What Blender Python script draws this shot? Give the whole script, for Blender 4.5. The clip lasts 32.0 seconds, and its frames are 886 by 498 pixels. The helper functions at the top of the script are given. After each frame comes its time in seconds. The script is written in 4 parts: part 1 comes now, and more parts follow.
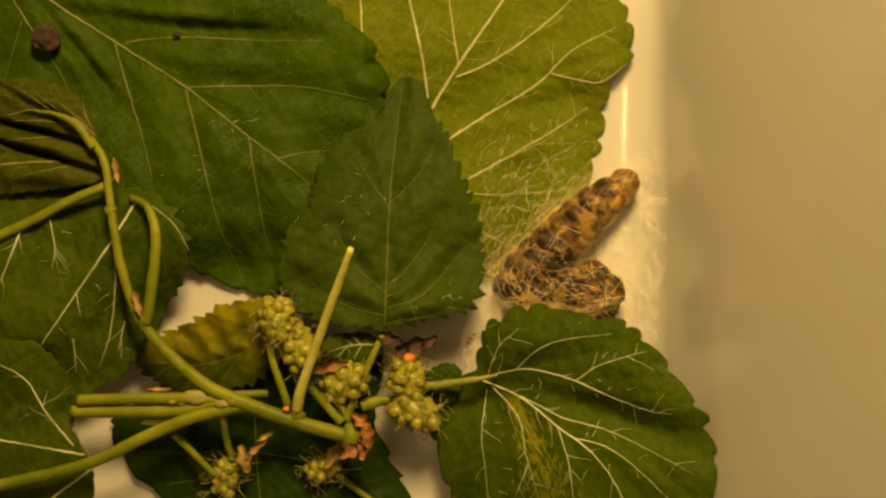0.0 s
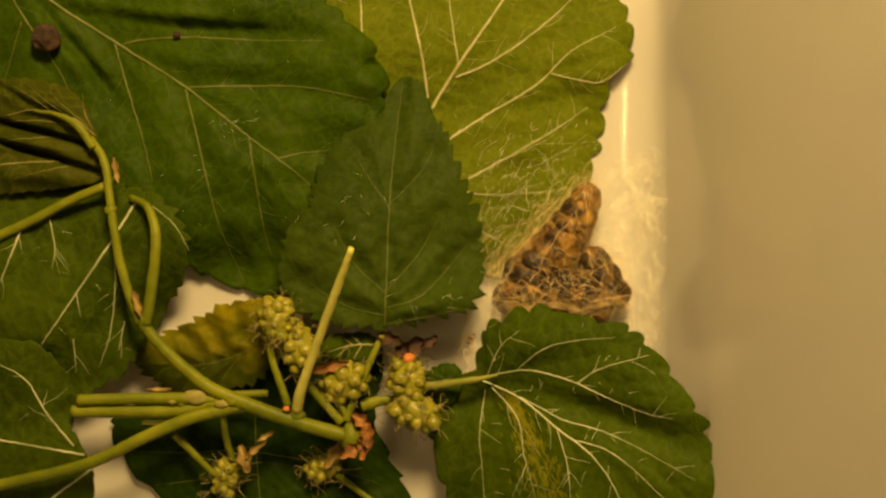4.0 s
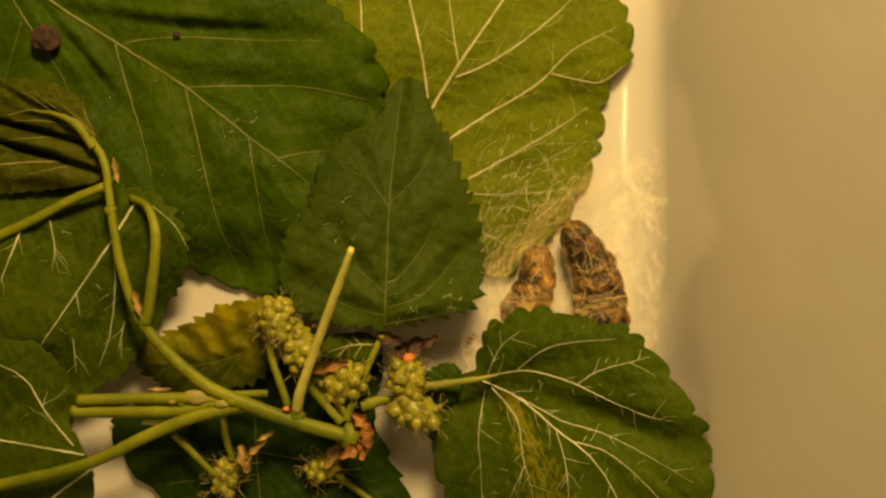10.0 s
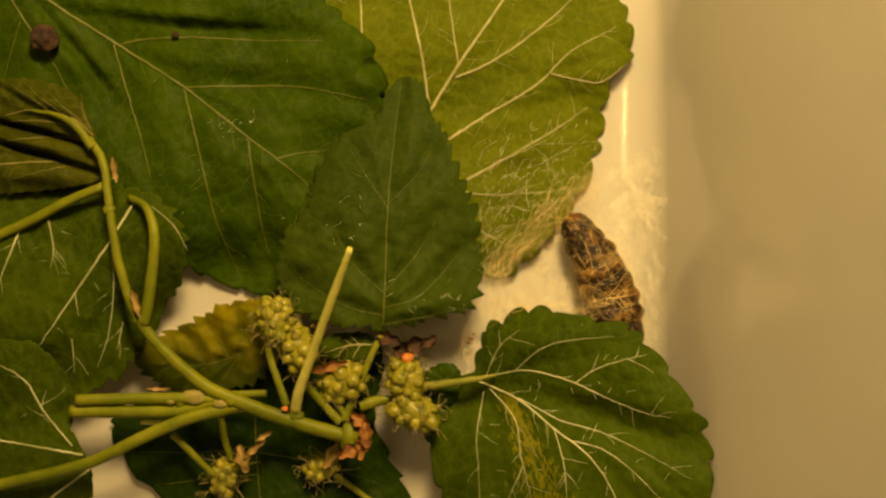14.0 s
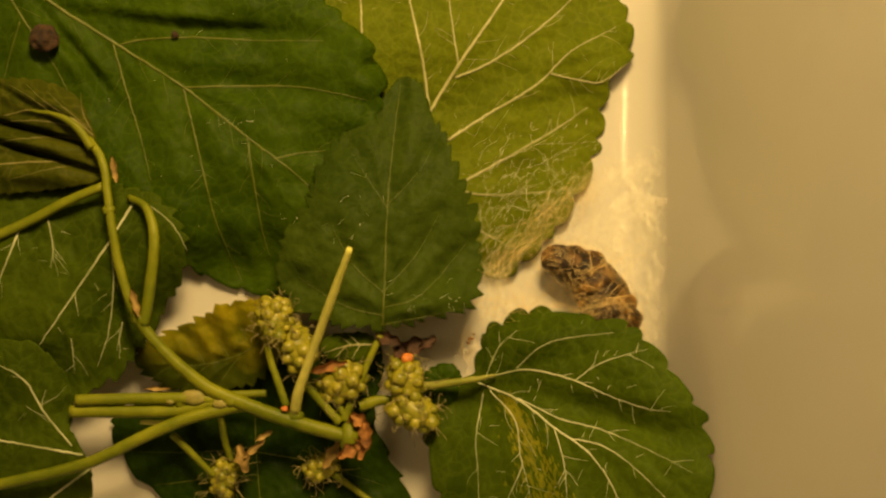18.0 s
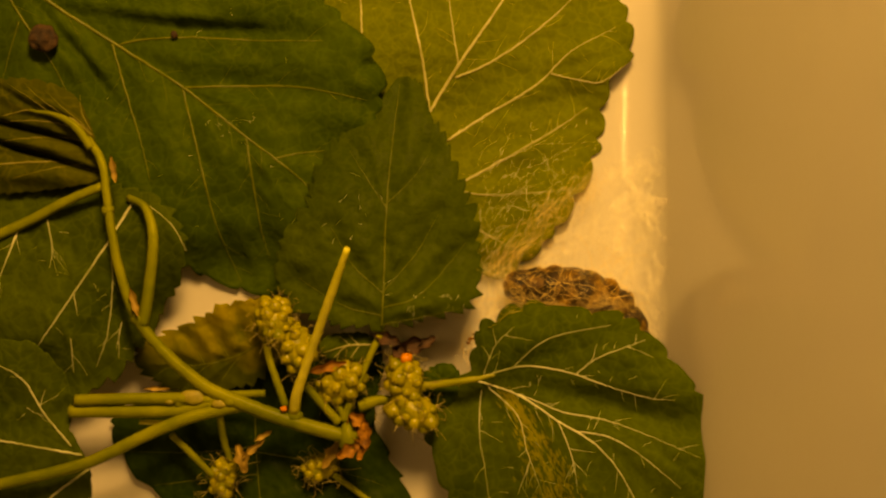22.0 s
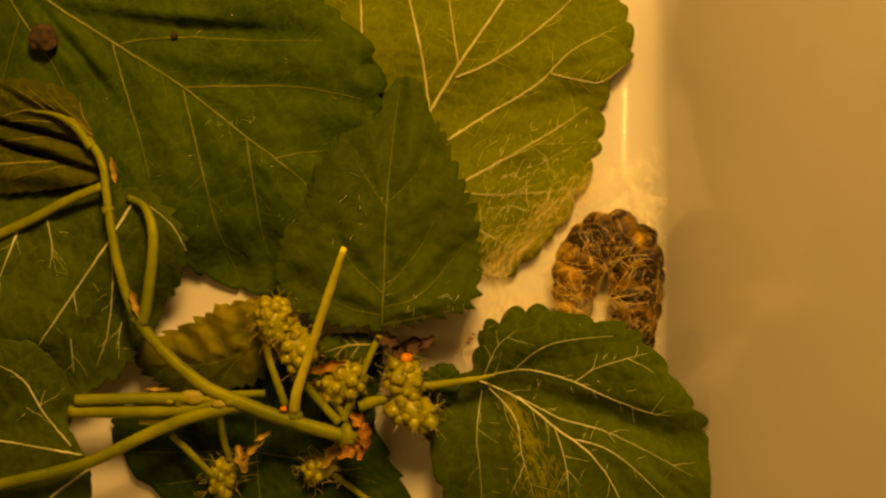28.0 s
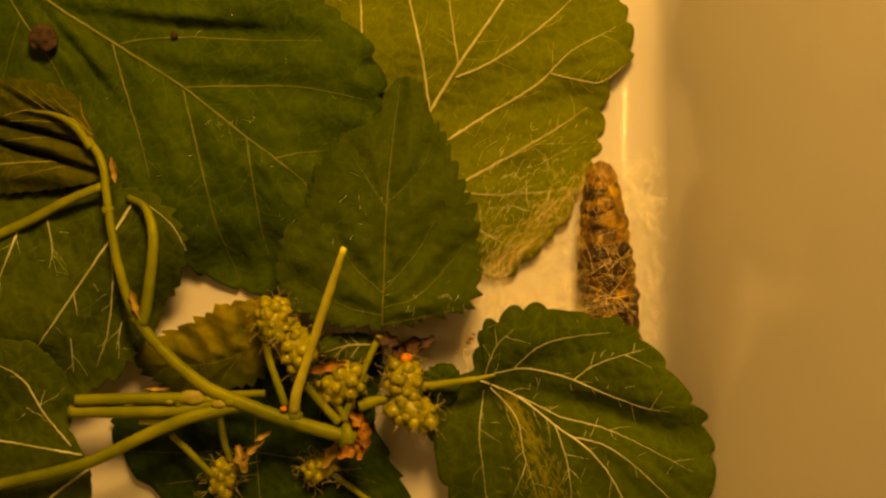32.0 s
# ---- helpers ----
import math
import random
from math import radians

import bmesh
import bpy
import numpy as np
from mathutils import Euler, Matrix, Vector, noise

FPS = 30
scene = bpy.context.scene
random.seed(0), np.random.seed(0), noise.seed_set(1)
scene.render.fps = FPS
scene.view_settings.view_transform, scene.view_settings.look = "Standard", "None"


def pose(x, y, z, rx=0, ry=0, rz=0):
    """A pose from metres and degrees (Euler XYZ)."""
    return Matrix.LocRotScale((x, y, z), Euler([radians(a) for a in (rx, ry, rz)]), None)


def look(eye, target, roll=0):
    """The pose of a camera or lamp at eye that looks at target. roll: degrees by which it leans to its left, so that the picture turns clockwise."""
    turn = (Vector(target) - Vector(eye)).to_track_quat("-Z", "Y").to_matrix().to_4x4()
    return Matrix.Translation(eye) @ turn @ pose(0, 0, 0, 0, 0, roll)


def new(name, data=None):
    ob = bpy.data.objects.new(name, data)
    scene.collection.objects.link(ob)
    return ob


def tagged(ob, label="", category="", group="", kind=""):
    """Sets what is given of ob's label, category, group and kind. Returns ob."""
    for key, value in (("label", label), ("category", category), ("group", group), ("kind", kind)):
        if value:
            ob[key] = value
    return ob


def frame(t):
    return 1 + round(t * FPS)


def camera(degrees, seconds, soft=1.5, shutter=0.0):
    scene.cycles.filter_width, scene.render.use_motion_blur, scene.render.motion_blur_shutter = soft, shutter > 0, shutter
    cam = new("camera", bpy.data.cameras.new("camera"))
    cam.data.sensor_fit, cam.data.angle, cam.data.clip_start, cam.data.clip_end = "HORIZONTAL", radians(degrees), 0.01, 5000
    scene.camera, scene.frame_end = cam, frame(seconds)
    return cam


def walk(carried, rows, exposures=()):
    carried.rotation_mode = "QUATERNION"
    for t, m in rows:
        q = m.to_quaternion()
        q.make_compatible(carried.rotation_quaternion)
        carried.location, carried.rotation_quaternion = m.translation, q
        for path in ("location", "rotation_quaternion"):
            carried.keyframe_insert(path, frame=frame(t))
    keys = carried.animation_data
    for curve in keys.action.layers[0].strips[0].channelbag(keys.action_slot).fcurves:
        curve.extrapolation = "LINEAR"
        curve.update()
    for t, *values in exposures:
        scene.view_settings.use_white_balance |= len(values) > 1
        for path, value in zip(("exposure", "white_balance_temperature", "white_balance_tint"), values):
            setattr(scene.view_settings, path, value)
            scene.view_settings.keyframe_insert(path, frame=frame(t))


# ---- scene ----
D_EYE = 0.2154                     # the eye stands this high over the box floor
U = 1e-4                           # plan unit: a tenth of a millimetre

cam = camera(40, 32.0, soft=2.5)
walk(cam, [(0.0, pose(0, 0, D_EYE)), (32.0, pose(0, 0, D_EYE))],
     exposures=[(0.0, 0.0, 6500, 10), (17.6, 0.0, 6500, 10), (18.1, 0.0, 6300, 10), (18.4, 0.0, 5700, 8),
                (18.5, -0.27, 12400, 20), (20.0, -0.27, 12400, 20), (32.0, -0.27, 12400, 20)])

# ---- light: a warm lamp to the north over the box, a dim lamp under the room's ceiling ----
world = bpy.data.worlds.new("world")
scene.world = world
world.use_nodes = True
world.node_tree.nodes["Background"].inputs[0].default_value = (0.01, 0.007, 0.003, 1)


def area_lamp(name, eye, target, wide, long, watts, colour):
    data = bpy.data.lights.new(name, "AREA")
    data.shape, data.size, data.size_y, data.energy, data.color = "RECTANGLE", wide, long, watts, colour
    ob = new(name, data)
    ob.matrix_world = look(eye, target)
    return ob


area_lamp("lamp_light", (0.025, 0.172, 0.245), (-0.005, 0.0, 0.0), 0.07, 0.07, 2.34, (1.0, 0.665, 0.245))
area_lamp("room_lamp_light", (-0.66, 0.26, 2.2), (0.0, 0.0, 0.0), 0.08, 0.38, 4.5, (1.0, 0.67, 0.26))


# ---- materials ----
def nodes_of(name):
    m = bpy.data.materials.new(name)
    m.use_nodes = True
    return m, m.node_tree, m.node_tree.nodes["Principled BSDF"]


def link(tree, a, b):
    tree.links.new(a, b)


def noise_node(tree, vec, scale, detail=4.0, rough=0.6):
    n = tree.nodes.new("ShaderNodeTexNoise")
    n.inputs["Scale"].default_value, n.inputs["Detail"].default_value = scale, detail
    n.inputs["Roughness"].default_value = rough
    link(tree, vec, n.inputs["Vector"])
    return n


def ramp_node(tree, fac, stops):
    r = tree.nodes.new("ShaderNodeValToRGB")
    e = r.color_ramp.elements
    while len(e) < len(stops):
        e.new(0.5)
    for k, (at, col) in enumerate(stops):
        e[k].position = at
        e[k].color = (*col, 1)
    link(tree, fac, r.inputs[0])
    return r


def mix_node(tree, fac, a, b, kind="MIX"):
    m = tree.nodes.new("ShaderNodeMix")
    m.data_type, m.blend_type = "RGBA", kind
    for slot, value in ((0, fac), (6, a), (7, b)):
        if hasattr(value, "links"):
            link(tree, value, m.inputs[slot])
        elif slot == 0:
            m.inputs[0].default_value = value
        else:
            m.inputs[slot].default_value = (*value, 1)
    return m.outputs[2]


def bump_node(tree, height, dist, strength=1.0, prior=None):
    b = tree.nodes.new("ShaderNodeBump")
    b.inputs["Strength"].default_value, b.inputs["Distance"].default_value = strength, dist
    link(tree, height, b.inputs["Height"])
    if prior:
        link(tree, prior.outputs[0], b.inputs["Normal"])
    return b


def local_coords(tree, random_shift=False):
    tc = tree.nodes.new("ShaderNodeTexCoord")
    if not random_shift:
        return tc.outputs["Object"]
    info = tree.nodes.new("ShaderNodeObjectInfo")
    add = tree.nodes.new("ShaderNodeVectorMath")
    add.operation = "ADD"
    link(tree, tc.outputs["Object"], add.inputs[0])
    link(tree, info.outputs["Random"], add.inputs[1])
    return add.outputs[0]


def leaf_material(name, dark, light, net, through_light, rough=0.5, net_scale=420.0, spots=None, turned=None):
    """Green blade: two tones, a fine net of veinlets, slight see-through."""
    m, tree, p = nodes_of(name)
    vec = local_coords(tree)
    big, fine = noise_node(tree, vec, 55.0, 3.0), noise_node(tree, vec, 900.0, 3.0)
    patch = ramp_node(tree, big.outputs[0], [(0.33, (0, 0, 0)), (0.67, (1, 1, 1))])
    col = mix_node(tree, patch.outputs[0], dark, light)
    col = mix_node(tree, 0.35, col, ramp_node(tree, fine.outputs[0], [(0.3, (0.55, 0.55, 0.5)), (0.7, (1.3, 1.3, 1.2))]).outputs[0], "MULTIPLY")
    warp = noise_node(tree, vec, 160.0, 2.0)
    bent = mix_node(tree, 0.006, vec, warp.outputs[1], "ADD")
    cells = tree.nodes.new("ShaderNodeTexVoronoi")
    cells.feature = "DISTANCE_TO_EDGE"
    cells.inputs["Scale"].default_value = net_scale
    link(tree, bent, cells.inputs["Vector"])
    lines = ramp_node(tree, cells.outputs["Distance"], [(0.0, (1, 1, 1)), (0.09, (0, 0, 0))])
    fade = tree.nodes.new("ShaderNodeMath")
    fade.operation = "MULTIPLY"
    fade.inputs[1].default_value = 0.55
    link(tree, lines.outputs[0], fade.inputs[0])
    col = mix_node(tree, fade.outputs[0], col, net)
    if spots:
        wear = noise_node(tree, vec, 85.0, 5.0, 0.7)
        mask = ramp_node(tree, wear.outputs[0], [(0.62, (0, 0, 0)), (0.72, (0.8, 0.8, 0.8))])
        col = mix_node(tree, mask.outputs[0], col, spots)
    if turned:
        sep = tree.nodes.new("ShaderNodeSeparateXYZ")
        link(tree, bent, sep.inputs[0])
        reach = tree.nodes.new("ShaderNodeMapRange")
        reach.inputs["From Min"].default_value, reach.inputs["From Max"].default_value = turned[0], turned[1]
        link(tree, sep.outputs[1], reach.inputs["Value"])
        col = mix_node(tree, reach.outputs[0], mix_node(tree, patch.outputs[0], turned[2], turned[3]), col)
    link(tree, col, p.inputs["Base Color"])
    p.inputs["Roughness"].default_value = rough
    p.inputs["Specular IOR Level"].default_value = 0.025
    relief = bump_node(tree, noise_node(tree, vec, 230.0, 4.0, 0.55).outputs[0], 0.0012, 0.45)
    relief = bump_node(tree, cells.outputs["Distance"], 0.00030, 0.5, relief)
    relief = bump_node(tree, fine.outputs[0], 0.00008, 0.4, relief)
    link(tree, relief.outputs[0], p.inputs["Normal"])
    tr = tree.nodes.new("ShaderNodeBsdfTranslucent")
    link(tree, mix_node(tree, 1.0, col, (1.6, 1.9, 0.6), "MULTIPLY"), tr.inputs["Color"])
    mix = tree.nodes.new("ShaderNodeMixShader")
    mix.inputs[0].default_value = through_light
    link(tree, p.outputs[0], mix.inputs[1])
    link(tree, tr.outputs[0], mix.inputs[2])
    link(tree, mix.outputs[0], tree.nodes["Material Output"].inputs[0])
    return m


def two_tone(name, a, b, scale, rough, bump=0.0002, bump_scale=1500.0, random_shift=False, sheen=0.3):
    m, tree, p = nodes_of(name)
    vec = local_coords(tree, random_shift)
    n = noise_node(tree, vec, scale, 5.0)
    f = noise_node(tree, vec, bump_scale, 3.0)
    col = ramp_node(tree, n.outputs[0], [(0.35, a), (0.65, b)]).outputs[0]
    link(tree, col, p.inputs["Base Color"])
    p.inputs["Roughness"].default_value = rough
    p.inputs["Specular IOR Level"].default_value = sheen
    link(tree, bump_node(tree, f.outputs[0], bump, 0.6).outputs[0], p.inputs["Normal"])
    return m


LEAF_TOP = leaf_material("leaf_upper_side", (0.0130, 0.0275, 0.0002), (0.0255, 0.0460, 0.0004), (0.0330, 0.0560, 0.0012), 0.12, 0.5)
LEAF_YOUNG = leaf_material("leaf_young_upper_side", (0.0165, 0.0290, 0.0020), (0.0280, 0.0435, 0.0032), (0.0310, 0.0470, 0.0040), 0.10, 0.5, 600.0, (0.0303, 0.0501, 0.0057))
LEAF_UNDER = leaf_material("leaf_lower_side", (0.0560, 0.0740, 0.0018), (0.0820, 0.1010, 0.0030), (0.0960, 0.1130, 0.0075), 0.2, 0.6)
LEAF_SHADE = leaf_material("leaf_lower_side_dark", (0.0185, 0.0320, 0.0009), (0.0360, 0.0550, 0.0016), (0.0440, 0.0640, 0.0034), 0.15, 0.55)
LEAF_YELLOW = leaf_material("leaf_yellowing", (0.0700, 0.0760, 0.0020), (0.2700, 0.2150, 0.0050), (0.1300, 0.1150, 0.0040), 0.2, 0.5, 300.0, None, (-0.0005, 0.0045, (0.012, 0.019, 0.0005), (0.032, 0.040, 0.0012)))
LEAF_WILT = leaf_material("leaf_wilted", (0.017, 0.024, 0.0012), (0.044, 0.049, 0.0030), (0.056, 0.058, 0.006), 0.12, 0.5, 300.0)
# leaf green darkened further: deep shade of the pile is put into the colour
LEAF_DEEP_SHADE = leaf_material("leaf_glossy_deep_shade", (0.0060, 0.0155, 0.0003), (0.0125, 0.0250, 0.0005), (0.0150, 0.0280, 0.0010), 0.08, 0.4)
LEAF_MINED = leaf_material("leaf_mined", (0.050, 0.062, 0.003), (0.135, 0.125, 0.005), (0.10, 0.10, 0.005), 0.2, 0.5, 300.0)
VEIN_MID = two_tone("vein_greenish_white", (0.15, 0.17, 0.06), (0.45, 0.45, 0.28), 90.0, 0.5)
VEIN_TAN = two_tone("vein_tan", (0.16, 0.16, 0.055), (0.29, 0.28, 0.13), 300.0, 0.5)
VEIN_DULL = two_tone("vein_dull_tan", (0.10, 0.095, 0.020), (0.18, 0.16, 0.050), 200.0, 0.5)
VEIN_GREEN = two_tone("vein_green", (0.044, 0.058, 0.003), (0.078, 0.086, 0.007), 300.0, 0.5)
STEM_GREEN = two_tone("stem_green", (0.060, 0.077, 0.0015), (0.140, 0.148, 0.005), 85.0, 0.5, 0.0004, 420.0, False, 0.14)
STEM_LIGHT = two_tone("stem_light_green", (0.12, 0.13, 0.012), (0.21, 0.20, 0.03), 120.0, 0.45, 0.0003, 500.0)
STEM_PALE = two_tone("stem_pale", (0.30, 0.30, 0.05), (0.40, 0.38, 0.08), 160.0, 0.42, 0.0002, 700.0)
SCAR = two_tone("leaf_scar_tan", (0.11, 0.11, 0.014), (0.20, 0.17, 0.045), 300.0, 0.6, 0.0002, 900.0)
BERRY_GREEN = two_tone("berry_green", (0.080, 0.090, 0.004), (0.215, 0.190, 0.010), 420.0, 0.42, 0.0002, 1600.0, True, 0.3)
STYLE_BROWN = two_tone("style_brown", (0.06, 0.05, 0.015), (0.24, 0.20, 0.07), 500.0, 0.7)
BUD_BROWN = two_tone("bud_scale_brown", (0.085, 0.034, 0.008), (0.28, 0.125, 0.030), 450.0, 0.7, 0.0004, 900.0)
BUD_ORANGE = two_tone("bud_orange", (0.30, 0.085, 0.015), (0.46, 0.17, 0.03), 600.0, 0.5)
DRY_DARK = two_tone("dry_flower_dark", (0.016, 0.008, 0.004), (0.05, 0.022, 0.01), 500.0, 0.8, 0.0004, 900.0)
DRY_TAN = two_tone("dry_stipule_tan", (0.10, 0.062, 0.014), (0.27, 0.18, 0.05), 300.0, 0.7, 0.0003, 900.0)
FRASS = two_tone("dropping_brown", (0.010, 0.005, 0.002), (0.040, 0.019, 0.007), 700.0, 0.85, 0.0008, 900.0)


def caterpillar_material(name, pale, amount):
    """Ochre skin with soft brown-black blotches; pale scales the ochre, amount is the share of black."""
    m, tree, p = nodes_of(name)
    vec = local_coords(tree, True)
    a = noise_node(tree, vec, 250.0, 4.0, 0.6)
    b = noise_node(tree, vec, 260.0, 5.0, 0.7)
    f = noise_node(tree, vec, 1500.0, 4.0, 0.7)
    ochre = ramp_node(tree, b.outputs[0], [(k, tuple(c * pale for c in col)) for k, col in ((0.34, (0.080, 0.036, 0.007)), (0.48, (0.170, 0.092, 0.016)), (0.62, (0.32, 0.190, 0.038)))])
    dark = ramp_node(tree, a.outputs[0], [(amount - 0.08, (0, 0, 0)), (amount + 0.08, (1, 1, 1))])
    col = mix_node(tree, dark.outputs[0], (0.013, 0.0065, 0.0022), ochre.outputs[0])
    col = mix_node(tree, 0.5, col, ramp_node(tree, f.outputs[0], [(0.3, (0.45, 0.42, 0.38)), (0.7, (1.5, 1.5, 1.4))]).outputs[0], "MULTIPLY")
    info = tree.nodes.new("ShaderNodeObjectInfo")
    col = mix_node(tree, 1.0, col, ramp_node(tree, info.outputs["Random"], [(0.0, (0.45, 0.40, 0.35)), (1.0, (1.1, 1.08, 1.0))]).outputs[0], "MULTIPLY")
    link(tree, col, p.inputs["Base Color"])
    p.inputs["Roughness"].default_value = 0.45
    p.inputs["Specular IOR Level"].default_value = 0.18
    relief = bump_node(tree, b.outputs[0], 0.0007, 0.5)
    relief = bump_node(tree, f.outputs[0], 0.00025, 0.8, relief)
    link(tree, relief.outputs[0], p.inputs["Normal"])
    return m


SKIN = caterpillar_material("caterpillar_skin", 0.9, 0.55)
SKIN_FRONT = caterpillar_material("caterpillar_skin_front", 0.88, 0.525)
HEAD = two_tone("caterpillar_head", (0.035, 0.019, 0.006), (0.22, 0.12, 0.024), 420.0, 0.4, 0.0003, 1200.0)


def silk_material(name, colour, rough):
    m, tree, p = nodes_of(name)
    vec = local_coords(tree)
    n = noise_node(tree, vec, 260.0, 2.0)
    link(tree, mix_node(tree, n.outputs[0], colour, tuple(min(1.0, c * 1.25) for c in colour)), p.inputs["Base Color"])
    p.inputs["Roughness"].default_value = rough
    p.inputs["Specular IOR Level"].default_value = 0.7
    return m


def silk_film_material(name, colour, most, stretch):
    """A thin felt of silk: fibres and clots with clear gaps between them."""
    m, tree, p = nodes_of(name)
    vec = local_coords(tree)
    size = tree.nodes.new("ShaderNodeVectorMath")
    size.operation = "MULTIPLY"
    size.inputs[1].default_value = stretch
    link(tree, vec, size.inputs[0])
    n, f = noise_node(tree, size.outputs[0], 420.0, 6.0, 0.72), noise_node(tree, vec, 120.0, 3.0)
    both = mix_node(tree, 0.5, n.outputs[0], f.outputs[0])
    cover = ramp_node(tree, both, [(0.44, (0.015,) * 3), (0.66, (most,) * 3)])
    link(tree, mix_node(tree, f.outputs[0], colour, tuple(0.8 * c for c in colour)), p.inputs["Base Color"])
    p.inputs["Roughness"].default_value = 0.35
    p.inputs["Specular IOR Level"].default_value = 0.7
    link(tree, bump_node(tree, n.outputs[0], 0.0008, 0.9).outputs[0], p.inputs["Normal"])
    link(tree, cover.outputs[0], p.inputs["Alpha"])
    return m


SILK_FILM = silk_film_material("silk_film", (0.90, 0.83, 0.66), 0.36, (1.0, 0.55, 1.0))
SILK_FELT = silk_film_material("silk_felt", (0.55, 0.42, 0.13), 0.24, (1.0, 1.0, 1.0))
SILK = silk_material("silk_cream", (0.88, 0.82, 0.62), 0.3)
SILK_GOLD = silk_material("silk_gold", (0.72, 0.53, 0.20), 0.28)


def plastic_material(name, a, b, rough):
    """Milky plastic: light passes a little, and a clear gloss lies over it."""
    m, tree, p = nodes_of(name)
    tree.nodes.remove(p)
    vec = local_coords(tree)
    n = noise_node(tree, vec, 14.0, 3.0)
    f = noise_node(tree, vec, 500.0, 3.0)
    col = mix_node(tree, n.outputs[0], a, b)
    relief = bump_node(tree, n.outputs[0], 0.0015, 0.2)
    relief = bump_node(tree, noise_node(tree, vec, 90.0, 3.0).outputs[0], 0.0004, 0.25, relief)
    body, tr, gloss = (tree.nodes.new("ShaderNodeBsdf" + kind) for kind in ("Diffuse", "Translucent", "Glossy"))
    link(tree, col, body.inputs["Color"])
    link(tree, col, tr.inputs["Color"])
    rr = ramp_node(tree, f.outputs[0], [(0.3, (rough * 0.8,) * 3), (0.7, (rough * 1.2,) * 3)])
    link(tree, rr.outputs[0], gloss.inputs["Roughness"])
    fresnel = tree.nodes.new("ShaderNodeFresnel")
    fresnel.inputs["IOR"].default_value = 1.55
    for node in (body, gloss, fresnel):
        link(tree, relief.outputs[0], node.inputs["Normal"])
    milky, mix = tree.nodes.new("ShaderNodeMixShader"), tree.nodes.new("ShaderNodeMixShader")
    milky.inputs[0].default_value = 0.66
    link(tree, body.outputs[0], milky.inputs[1])
    link(tree, tr.outputs[0], milky.inputs[2])
    link(tree, fresnel.outputs[0], mix.inputs[0])
    link(tree, milky.outputs[0], mix.inputs[1])
    link(tree, gloss.outputs[0], mix.inputs[2])
    link(tree, mix.outputs[0], tree.nodes["Material Output"].inputs[0])
    return m


PLASTIC = plastic_material("box_plastic", (0.85, 0.82, 0.75), (0.90, 0.87, 0.79), 0.12)
BOARD = two_tone("floor_boards", (0.50, 0.45, 0.37), (0.60, 0.55, 0.46), 6.0, 0.6, 0.001, 60.0)
PAINT = two_tone("room_paint", (0.74, 0.70, 0.62), (0.80, 0.76, 0.68), 3.0, 0.9, 0.001, 60.0)

# ---- building helpers ----
ORIGIN = {}


def spot(u, v, h=0.0):
    """World place over the plan sheet: u to the east, v to the south in tenths of a millimetre, h in millimetres up; the sheet is drawn as seen from the eye."""
    k = 1.0 - 0.001 * h / D_EYE
    return Vector(((u - 784) * U * k, (441 - v) * U * k, 0.001 * h))


def spots(uvh):
    uvh = np.asarray(uvh, float)
    k = 1.0 - 0.001 * uvh[:, 2] / D_EYE
    return np.stack([(uvh[:, 0] - 784) * U * k, (441 - uvh[:, 1]) * U * k, 0.001 * uvh[:, 2]], 1)


def thing(name, origin, label, category, group="", kind=""):
    ob = new(name)
    ob.empty_display_size = 0.005
    ob.location = origin
    ORIGIN[ob] = Vector(origin)
    return tagged(ob, label, category, group, kind)


def part(name, geometry, material, parent=None, label="", origin=None, smooth=True):
    """One mesh object from (verts, faces) in world metres, under a thing or a part."""
    verts, faces = geometry
    base = ORIGIN[parent] if parent else Vector((0, 0, 0))
    here = Vector(origin) if origin is not None else base
    me = bpy.data.meshes.new(name)
    me.from_pydata((np.asarray(verts, float) - np.array(here)).tolist(), [], faces)
    me.materials.append(material)
    if smooth:
        me.polygons.foreach_set("use_smooth", [True] * len(me.polygons))
    me.update()
    ob = new(name, me)
    ob.parent = parent
    ob.location = here - base
    ORIGIN[ob] = here
    return tagged(ob, label)


def joined(pieces):
    verts, faces, n = [], [], 0
    for v, f in pieces:
        verts.append(np.asarray(v, float))
        faces += [tuple(i + n for i in q) for q in f]
        n += len(v)
    return np.concatenate(verts), faces


def spline(points, n):
    """n places along a smooth curve through the points."""
    p = np.asarray(points, float)
    if len(p) == 2:
        return p[0] + (p[1] - p[0]) * np.linspace(0, 1, n)[:, None]
    q = np.vstack([2 * p[0] - p[1], p, 2 * p[-1] - p[-2]])
    fine = []
    for i in range(1, len(q) - 2):
        t = np.linspace(0, 1, 24, endpoint=False)[:, None]
        a, b, c, d = q[i - 1], q[i], q[i + 1], q[i + 2]
        fine.append(0.5 * (2 * b + (c - a) * t + (2 * a - 5 * b + 4 * c - d) * t ** 2 + (3 * b - a - 3 * c + d) * t ** 3))
    fine = np.vstack(fine + [p[-1:]])
    s = np.concatenate([[0], np.cumsum(np.linalg.norm(np.diff(fine, axis=0), axis=1))])
    at = np.linspace(0, s[-1], n)
    return np.stack([np.interp(at, s, fine[:, k]) for k in range(p.shape[1])], 1)


